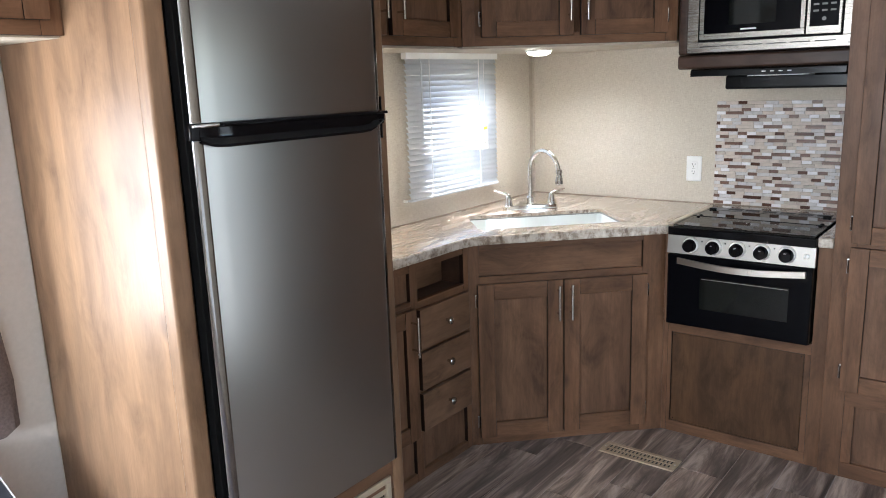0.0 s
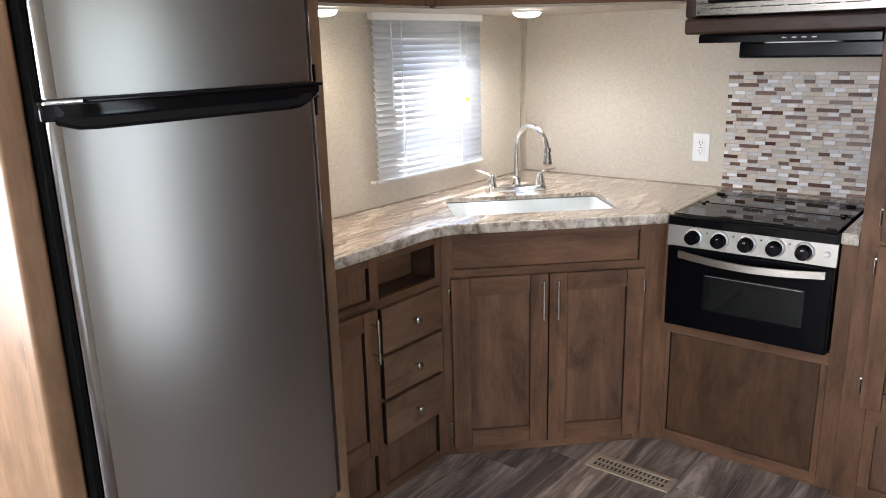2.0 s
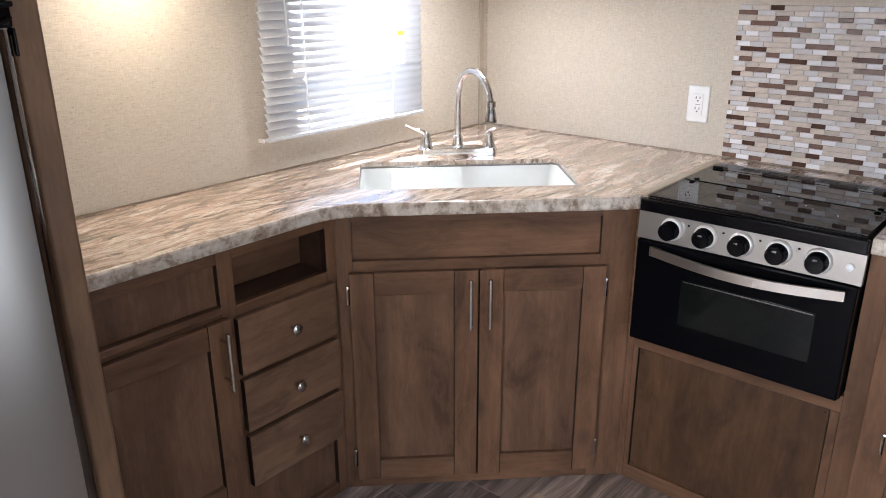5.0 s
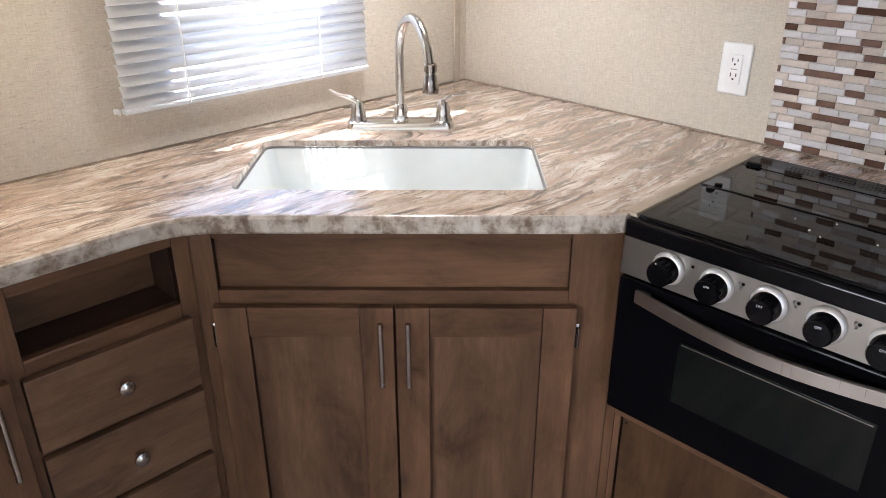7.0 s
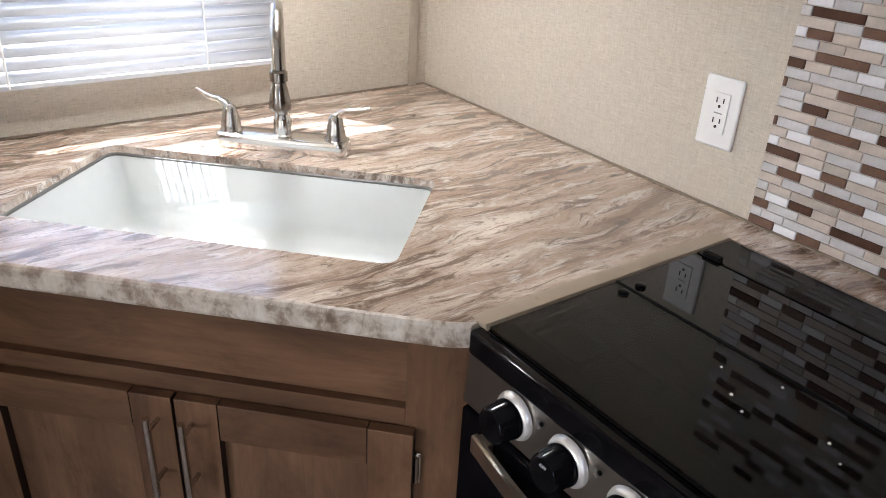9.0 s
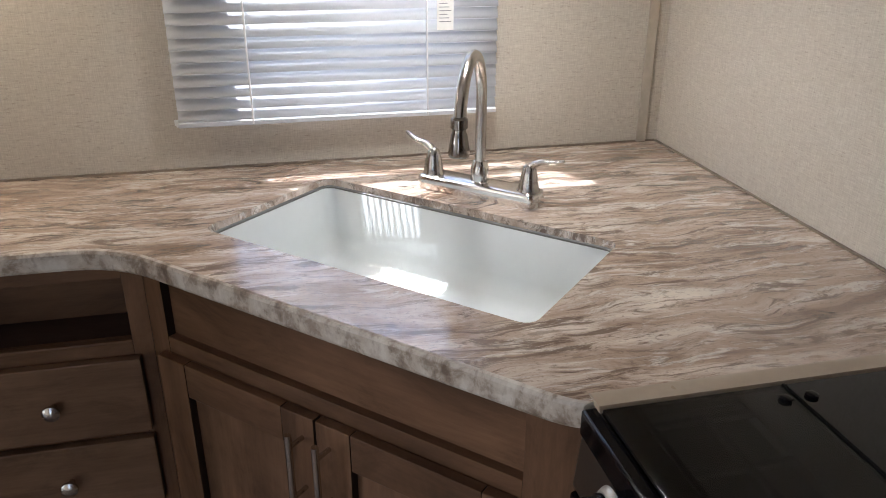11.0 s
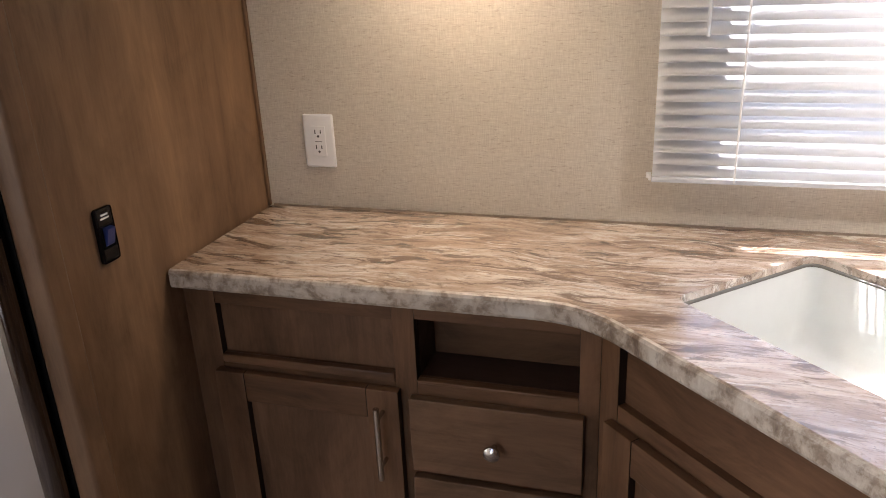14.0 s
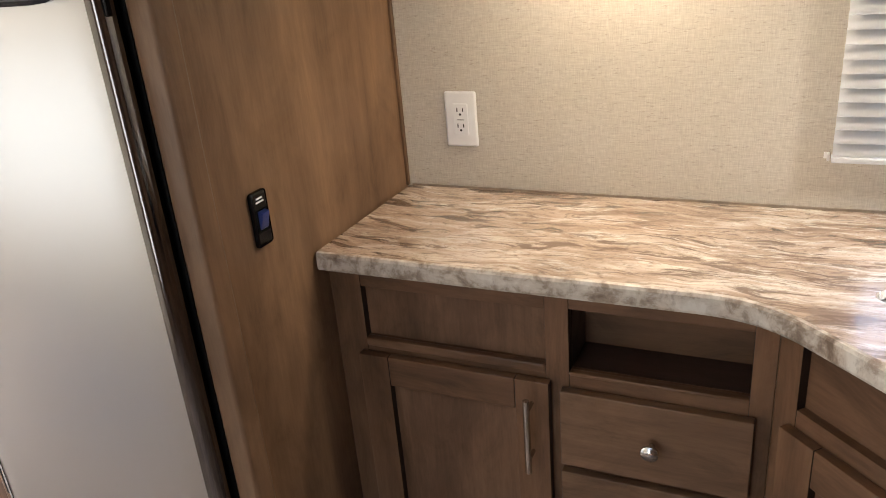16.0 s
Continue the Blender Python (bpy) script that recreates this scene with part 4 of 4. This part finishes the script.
part("case", mbox(0.043, MWW - 0.031, -0.0125, 0.36, 1.633, 1.899), BLACK_MATT, micro)
mdoor = part("door", boxes([(0.050, 0.430, -0.022, -0.001, 1.640, 1.662), (0.050, 0.066, -0.022, -0.001, 1.662, 1.895), (0.414, 0.430, -0.022, -0.001, 1.662, 1.895)], 0.0015), STEEL_TRIM, micro, "stainless door frame", False)
glass = part("door_glass", mbox(0.0665, 0.4135, -0.020, -0.004, 1.6625, 1.895, 0.001), BLACK_OVEN, mdoor, "black glass")
part("inner_window", mbox(0.160, 0.330, -0.0212, -0.0198, 1.690, 1.87), OVEN_WINDOW, glass)
part("logo_bar", mbox(0.205, 0.262, -0.0208, -0.0202, 1.6700, 1.6755), WHITE_PRINT, glass)
cp = part("control_panel", mbox(0.434, 0.550, -0.020, -0.001, 1.638, 1.895, 0.002), STEEL_TRIM, micro, "control panel", False)
keys = part("key_area", mbox(0.446, 0.540, -0.0215, -0.0195, 1.665, 1.89, 0.001), BLACK_OVEN, cp)
for r in range(4):
    for c in range(3):
        part("key", mbox(0.456 + 0.028 * c, 0.474 + 0.028 * c, -0.0222, -0.0214, 1.715 + 0.022 * r, 1.7215 + 0.022 * r), INK, keys)
part("key", lathe([(0.007, -0.0214), (0.007, -0.0222), (0.002, -0.0223)], 14, "y", (0.493, 0, 1.690)), INK, keys)

hood = thing("range_hood", pose(-0.985, 2.925, 0), "slim black range hood with push buttons", "range hood")
part("upper_shell", loft([[(0.0, 0.012, 1.5305), (0.555, 0.012, 1.5305), (0.555, 0.50, 1.5305), (0.0, 0.50, 1.5305)], [(0.0, 0.0, 1.524), (0.555, 0.0, 1.524), (0.555, 0.50, 1.524), (0.0, 0.50, 1.524)], [(0.0, 0.0, 1.502), (0.555, 0.0, 1.502), (0.555, 0.50, 1.502), (0.0, 0.50, 1.502)]]), BLACK_HOOD, hood, "", False)
part("lower_box", mbox(0.060, 0.553, 0.24, 0.49, 1.445, 1.5015, 0.008), BLACK_HOOD, hood, "black filter box")
part("lamp_lens", mbox(0.20, 0.42, 0.06, 0.16, 1.4975, 1.5015, 0.0015), WHITE_PLASTIC, hood, "pale lamp cover")
for k in range(4):
    part("button", mbox(0.270 + 0.030 * k, 0.284 + 0.030 * k, -0.0025, 0.0005, 1.513, 1.5165), WHITE_PRINT, hood)

# ---- wall cabinets ----
ZU = 1.648


def wall_cabinet(m, width, doors, label, depth=0.30):
    cab = thing("wall_cabinet", m, label, "cabinet", "kitchen wall cabinets")
    top = ZC - 0.002
    face_frame(cab, [(0, 0.05, ZU, top), (width - 0.05, width, ZU, top), (0.05, width - 0.05, ZU, ZU + 0.045), (0.05, width - 0.05, top - 0.04, top)])
    part("carcass", boxes([(0.001, 0.018, 0.0205, depth, ZU + 0.002, top), (width - 0.018, width - 0.001, 0.0205, depth, ZU + 0.002, top), (0.018, width - 0.018, 0.0205, 0.03, ZU + 0.02, top)]), WOOD_V, cab)
    part("bottom_board", mbox(0.001, width - 0.001, 0.0212, depth, ZU - 0.004, ZU + 0.0015), TRIM_BEIGE, cab, "pale bottom board")
    for x0, x1, hx, hg in doors:
        shaker_door(cab, x0, x1, ZU + 0.032, top - 0.02, handle=(hx, ZU + 0.085, ZU + 0.23), hinges=hg, rail=0.058)
    return cab


wall_cabinet(pose(-1.700, 1.503, 0, 0, 0, 90), 0.875, [(0.04, 0.415, 0.39, 0), (0.445, 0.835, 0.475, 0)], "brown-grey wall cabinet above the window")
wall_cabinet(pose(-1.699, 2.381, 0, 0, 0, 45), 0.885, [(0.075, 0.445, 0.425, -1), (0.475, 0.835, 0.495, 1)], "brown-grey corner wall cabinet above the sink", 0.20)
structure("soffit", plate([(-2.004, 1.506), (-1.722, 1.506), (-1.722, 2.39), (-1.09, 3.02), (-1.055, 3.02), (-1.055, 3.438), (-2.004, 3.438)], ZU - 0.0045 - 0.004, ZU - 0.0045), TRIM_BEIGE, "pale board closing the wall cabinets below", "trim")
over = wall_cabinet(pose(-1.655, -0.95, 0, 0, 0, 90), 1.733, [(0.04, 0.55, 0.52, 0), (0.58, 1.10, 0.61, 0), (1.13, 1.70, 1.16, 0)], "brown-grey overhead cabinet beside the fridge panel", 0.343)

# puck lamps below the wall cabinets
for px, py in ((-1.66, 2.90), (-1.84, 1.98)):
    lamp = thing("puck_lamp", pose(px, py, ZU - 0.009), "round white puck lamp under the wall cabinet", "lamp", "puck lamps")
    part("lamp_base", lathe([(0.060, 0.0), (0.060, -0.006), (0.052, -0.008), (0.004, -0.0082)], 28), WHITE_PLASTIC, lamp)
    part("lens", lathe([(0.052, -0.0083), (0.050, -0.014), (0.040, -0.021), (0.022, -0.0245), (0.002, -0.025)], 28), LENS, lamp, "glowing frosted lens")

# ---- mini blind ----
BY0, BY1, BZ0, BZ1 = 2.350, 3.022, 1.018, 1.640
blind = thing("mini_blind", pose(-1.977, 0, 0), "white vinyl mini blind over the kitchen window, slats tilted", "blind")
part("head_rail", mbox(-0.014, 0.014, BY0 - 0.004, BY1 + 0.004, BZ1 - 0.027, BZ1, 0.002), WHITE_PLASTIC, blind, "white head rail")
part("bottom_rail", mbox(-0.012, 0.012, BY0, BY1, BZ0 - 0.003, BZ0 + 0.007, 0.002), SLAT, blind, "white bottom rail")
prof = []
for k in range(6):
    u = k / 5 - 0.5
    prof.append((0.0275 * u, 0.0029 * (1 - 4 * u * u)))
TILT_SLAT = radians(60.0)
rot = [(x * math.cos(TILT_SLAT) + z * math.sin(TILT_SLAT), -x * math.sin(TILT_SLAT) + z * math.cos(TILT_SLAT)) for x, z in prof]
sl_bm = bmesh.new()
rows = [[sl_bm.verts.new((x, y, z)) for x, z in rot] for y in (BY0 + 0.001, BY1 - 0.001)]
low = [[sl_bm.verts.new((x, y, z - 0.0006)) for x, z in rot] for y in (BY0 + 0.001, BY1 - 0.001)]
for k in range(5):
    sl_bm.faces.new((rows[0][k], rows[0][k + 1], rows[1][k + 1], rows[1][k]))
    sl_bm.faces.new((low[0][k], low[1][k], low[1][k + 1], low[0][k + 1]))
for r0, r1 in ((rows[0], low[0]), (rows[1], low[1])):
    for k in range(5):
        sl_bm.faces.new((r0[k], r1[k], r1[k + 1], r0[k + 1]))
bmesh.ops.recalc_face_normals(sl_bm, faces=list(sl_bm.faces))
slat_me = bpy.data.meshes.new("slat")
sl_bm.to_mesh(slat_me)
sl_bm.free()
slat_me.materials.append(SLAT)
slat_me.shade_smooth()
NSL = 25
for k in range(NSL):
    s = new("slat", slat_me)
    s.parent = blind
    s.matrix_basis = pose(0, 0, BZ0 + 0.020 + k * (BZ1 - 0.034 - BZ0 - 0.020) / (NSL - 1), 0, random.uniform(-1.0, 1.0), 0) @ Matrix.Translation((0, 0, random.uniform(-0.0008, 0.0008)))
for cy in (2.499, 2.867):
    for cx in (-0.0128, 0.0128):
        part("ladder_cord", tube([(cx, cy, BZ0), (cx, cy, BZ1 - 0.02)], 0.0021, 6), WHITE_PLASTIC, blind)
part("hold_down_bracket", boxes([(-0.029, -0.010, BY0 - 0.006, BY0 - 0.0015, BZ0 - 0.006, BZ0 + 0.006), (-0.029, -0.0265, BY0 - 0.011, BY0 - 0.006, BZ0 - 0.006, BZ0 + 0.006)], 0.0008), WHITE_PLASTIC, blind, "white hold-down bracket")
part("wand", tube([(0.022, 2.433, 1.285), (0.020, 2.433, 1.60), (0.012, 2.433, 1.615)], 0.0035, 6), plain("clear_wand", (0.75, 0.78, 0.8), 0.1), blind, "clear tilt wand")
part("pull_cord", tube([(0.020, 2.902, 1.31), (0.018, 2.900, 1.615)], 0.0012, 6), WHITE_PLASTIC, blind)
tag = part("warning_tag", mbox(0.0195, 0.0203, 2.886, 2.921, 1.196, 1.310), PAPER, blind, "paper warning tag with yellow head")
part("tag_head", mbox(0.0205, 0.0209, 2.888, 2.919, 1.288, 1.302), YELLOW, tag)
for k in range(9):
    part("tag_line", mbox(0.0205, 0.0208, 2.891, 2.916 - 0.004 * (k % 3), 1.212 + 0.0072 * k, 1.2136 + 0.0072 * k), INK, tag)

# ---- outlets ----


def outlet(m, label):
    o = thing("wall_outlet", m, label, "outlet", "wall outlets")
    part("cover_plate", mbox(-0.036, 0.036, -0.006, 0.0, -0.059, 0.059, 0.004, 3), WHITE_PLASTIC, o)
    face = part("receptacle", mbox(-0.0168, 0.0168, -0.0085, -0.0058, -0.0335, 0.0335, 0.001), WHITE_PLASTIC, o)
    for z in (-0.017, 0.017):
        for sx, hh in ((-0.0065, 0.0045), (0.0065, 0.0038)):
            part("slot", mbox(sx - 0.0011, sx + 0.0011, -0.0091, -0.0084, z + 0.003 - hh + 0.001, z + 0.003 + hh + 0.001), SLOT, face)
        part("slot", lathe([(0.0026, -0.0084), (0.0026, -0.0091), (0.0005, -0.0092)], 10, "y", (0, 0, z - 0.006)), SLOT, face)
    part("print", mbox(-0.008, 0.008, -0.0088, -0.0084, -0.0015, 0.0005), INK, face)
    return o


outlet(pose(XW + 0.0005, 1.642, 1.070, 0, 0, 90), "white double outlet on the linen wall beside the panel")
outlet(pose(-1.1375, YN - 0.0005, 1.077), "white double outlet on the linen wall beside the mosaic")

# ---- floor register ----
reg = thing("floor_register", pose(-1.019, 2.590, 0.0), "tan metal floor register set in the planks", "vent")
RW, RD = 0.158, 0.048
part("register_frame", boxes([(-RW, RW, -RD, -0.030, 0.001, 0.007), (-RW, RW, 0.030, RD, 0.001, 0.007), (-RW, -RW + 0.022, -0.030, 0.030, 0.001, 0.007), (RW - 0.022, RW, -0.030, 0.030, 0.001, 0.007), (-RW + 0.022, RW - 0.022, -0.004, 0.004, 0.001, 0.006)], 0.0012), BRASS, reg, "tan frame")
part("register_well", mbox(-RW + 0.022, RW - 0.022, -0.030, 0.030, 0.0006, 0.0018), SLOT, reg, "dark opening")
for k in range(17):
    x = -RW + 0.022 + 0.0162 * (k + 0.9)
    for ya, yb in ((-0.030, -0.004), (0.004, 0.030)):
        part("louvre", mbox(x - 0.0036, x + 0.0036, ya, yb, 0.0022, 0.0058), BRASS, reg, smooth=False)
for sx in (-0.148, 0.148):
    part("screw", lathe([(0.004, 0.0065), (0.003, 0.0085), (0.001, 0.0087)], 10, "z", (sx, 0, 0)), STEEL, reg)

# ---- dinette side, seen past the fridge enclosure ----
valance = thing("window_lambrequin", pose(-2.000, -0.017, 0.04), "brown padded fabric side panel of the dinette window", "curtain")
rings = []
for z, y in ((0.605, 0.665), (0.62, 0.690), (0.75, 0.692), (0.95, 0.672), (1.2, 0.655), (1.5, 0.650), (1.62, 0.650)):
    rings.append([(0.001, 0.57, z), (0.055, 0.575, z), (0.068, 0.60, z), (0.064, y - 0.02, z), (0.045, y, z), (0.001, y, z)])
part("side_leg", loft(rings), FABRIC, valance, "padded fabric leg with rounded end")
bench = thing("dinette_bench", pose(-1.995, -0.02, 0), "black vinyl dinette bench back with white stitching", "bench")
part("seat_cushion", mbox(0.01, 0.52, -0.35, 0.50, 0.36, 0.48, 0.03, 4), VINYL_BLACK, bench)
part("bench_box", mbox(0.01, 0.50, -0.35, 0.50, 0.0, 0.358, 0.005), WOOD_V, bench)
back = part("back_cushion", loft([[(0.02, 0.515, 0.36), (0.52, 0.515, 0.36), (0.52, 0.62, 0.36), (0.02, 0.62, 0.36)], [(0.02, 0.50, 0.44), (0.36, 0.50, 0.44), (0.36, 0.60, 0.44), (0.02, 0.60, 0.44)], [(0.02, 0.50, 0.62), (0.12, 0.50, 0.62), (0.12, 0.575, 0.62), (0.02, 0.575, 0.62)]]), VINYL_BLACK, bench, "black vinyl back cushion")
part("bench_post", mbox(0.02, 0.5, 0.52, 0.61, 0.0, 0.358, 0.004), WOOD_V, bench)
part("piping", tube([(0.522, 0.620, 0.362), (0.362, 0.602, 0.442), (0.122, 0.577, 0.622)], 0.002, 8), STITCH, back, "white stitched piping")

# ---- mosaic backsplash ----
MX0, MX1, MZ0, MZ1 = -1.041, -0.418, 0.9200, 1.388
splash = thing("mosaic_backsplash", pose(0, YN, 0), "glass and stone mosaic strip backsplash in browns and whites", "backsplash")
part("grout_bed", mbox(MX0, MX1, -0.005, -0.0005, MZ0, MZ1), GROUT, splash, "beige grout")
rng = random.Random(11)
ROWS_N = 31
PITCH = (MZ1 - MZ0) / ROWS_N
LENGTHS = ((0.040,), (0.053, 0.040), (0.053, 0.079, 0.040), (0.053, 0.040), (0.040, 0.040, 0.079), (0.040, 0.079))
WEIGHTS = (3, 4, 4, 2, 5, 6)
above, here = [], []
tile_mesh = {}


def tile_bm(length, height):
    x, h, b = length / 2, height / 2, 0.0008
    return loft([[(-x, -0.004, -h), (x, -0.004, -h), (x, -0.004, h), (-x, -0.004, h)], [(-x, -0.0075, -h), (x, -0.0075, -h), (x, -0.0075, h), (-x, -0.0075, h)], [(-x + b, -0.0083, -h + b), (x - b, -0.0083, -h + b), (x - b, -0.0083, h - b), (-x + b, -0.0083, h - b)]])


rest_v, rest_f, rest_m, made = [], [], [], 0
for r in range(ROWS_N):
    x = MX0 + 0.0006 - rng.choice((0.0, 0.012, 0.022, 0.033))
    zc = MZ0 + (r + 0.5) * PITCH
    last, above, here = -1, here, []
    while x < MX1 - 0.004:
        kind = rng.choices(range(6), WEIGHTS)[0]
        if kind == last or (kind >= 4 and last >= 4):
            kind = rng.choice([k for k in (1, 2, 2, 0) if k != last])
        last = kind
        ln = rng.choice(LENGTHS[kind])
        if kind in (0, 4, 5) and any(k == kind // 4 and x < d - 0.010 and x + ln > c + 0.010 for c, d, k in above):
            kind = rng.choice((1, 2, 3))
        here.append((x, x + ln, kind // 4 if kind in (0, 4, 5) else 9))
        a, b = max(x, MX0 + 0.0006), min(x + ln, MX1 - 0.0006)
        x += ln
        if b - a < 0.006:
            continue
        length, cx = round(b - a - 0.0014, 4), (a + b) / 2
        if made < 300:
            key = (length, kind)
            if key not in tile_mesh:
                me = bpy.data.meshes.new("tile")
                t_bm = tile_bm(length, PITCH - 0.0014)
                t_bm.to_mesh(me)
                t_bm.free()
                me.materials.append(TILES[kind])
                tile_mesh[key] = me
            t = new("tile", tile_mesh[key])
            t.parent = splash
            t.matrix_basis = pose(cx, rng.uniform(-0.0004, 0.0004), zc, rng.uniform(-0.5, 0.5), 0, rng.uniform(-0.4, 0.4))
            made += 1
        else:
            t_bm = tile_bm(length, PITCH - 0.0014)
            t_bm.verts.index_update()
            off = len(rest_v)
            rest_v += [(v.co.x + cx, v.co.y, v.co.z + zc) for v in t_bm.verts]
            for f in t_bm.faces:
                rest_f.append([v.index + off for v in f.verts])
                rest_m.append(kind)
            t_bm.free()
me = bpy.data.meshes.new("tile_field")
me.from_pydata(rest_v, [], rest_f)
for t in TILES:
    me.materials.append(t)
me.polygons.foreach_set("material_index", rest_m)
field = new("tile_field", me)
field.parent = splash
tagged(field, kind="stuff")

# ---- floor planks ----
PLANK = plank_vinyl()
PWID, PLEN, X0P = 0.1713, 0.92, -0.860
plank_mesh = {}
rng = random.Random(5)
col = math.floor((XW - X0P) / PWID)
while X0P + col * PWID < XE:
    a, b = max(X0P + col * PWID, XW + 0.001), min(X0P + (col + 1) * PWID, XE - 0.001)
    y = YS + 0.001 - rng.uniform(0.0, PLEN)
    if col == 0:
        y = 2.60 - 7 * PLEN
    elif col == -2:
        y = 2.157 - 6 * PLEN
    elif col == -1:
        y = 2.337 - 7 * PLEN
    while y < YN:
        c, d = max(y, YS + 0.001), min(y + PLEN, YN - 0.001)
        y += PLEN
        if d - c < 0.02 or b - a < 0.01:
            continue
        key = (round(b - a, 4), round(d - c, 4))
        if key not in plank_mesh:
            w, ln, g, e = key[0] / 2 - 0.0016, key[1] / 2 - 0.0016, 0.0, 0.0012
            p_bm = loft([[(-w, -ln, -0.003), (w, -ln, -0.003), (w, ln, -0.003), (-w, ln, -0.003)], [(-w, -ln, -0.001), (w, -ln, -0.001), (w, ln, -0.001), (-w, ln, -0.001)], [(-w + e, -ln + e, 0.0), (w - e, -ln + e, 0.0), (w - e, ln - e, 0.0), (-w + e, ln - e, 0.0)]])
            me = bpy.data.meshes.new("plank")
            p_bm.to_mesh(me)
            p_bm.free()
            me.materials.append(PLANK)
            plank_mesh[key] = me
        p = new("plank", plank_mesh[key])
        p.parent = floor
        p.matrix_basis = pose((a + b) / 2, (c + d) / 2, 0)
    col += 1
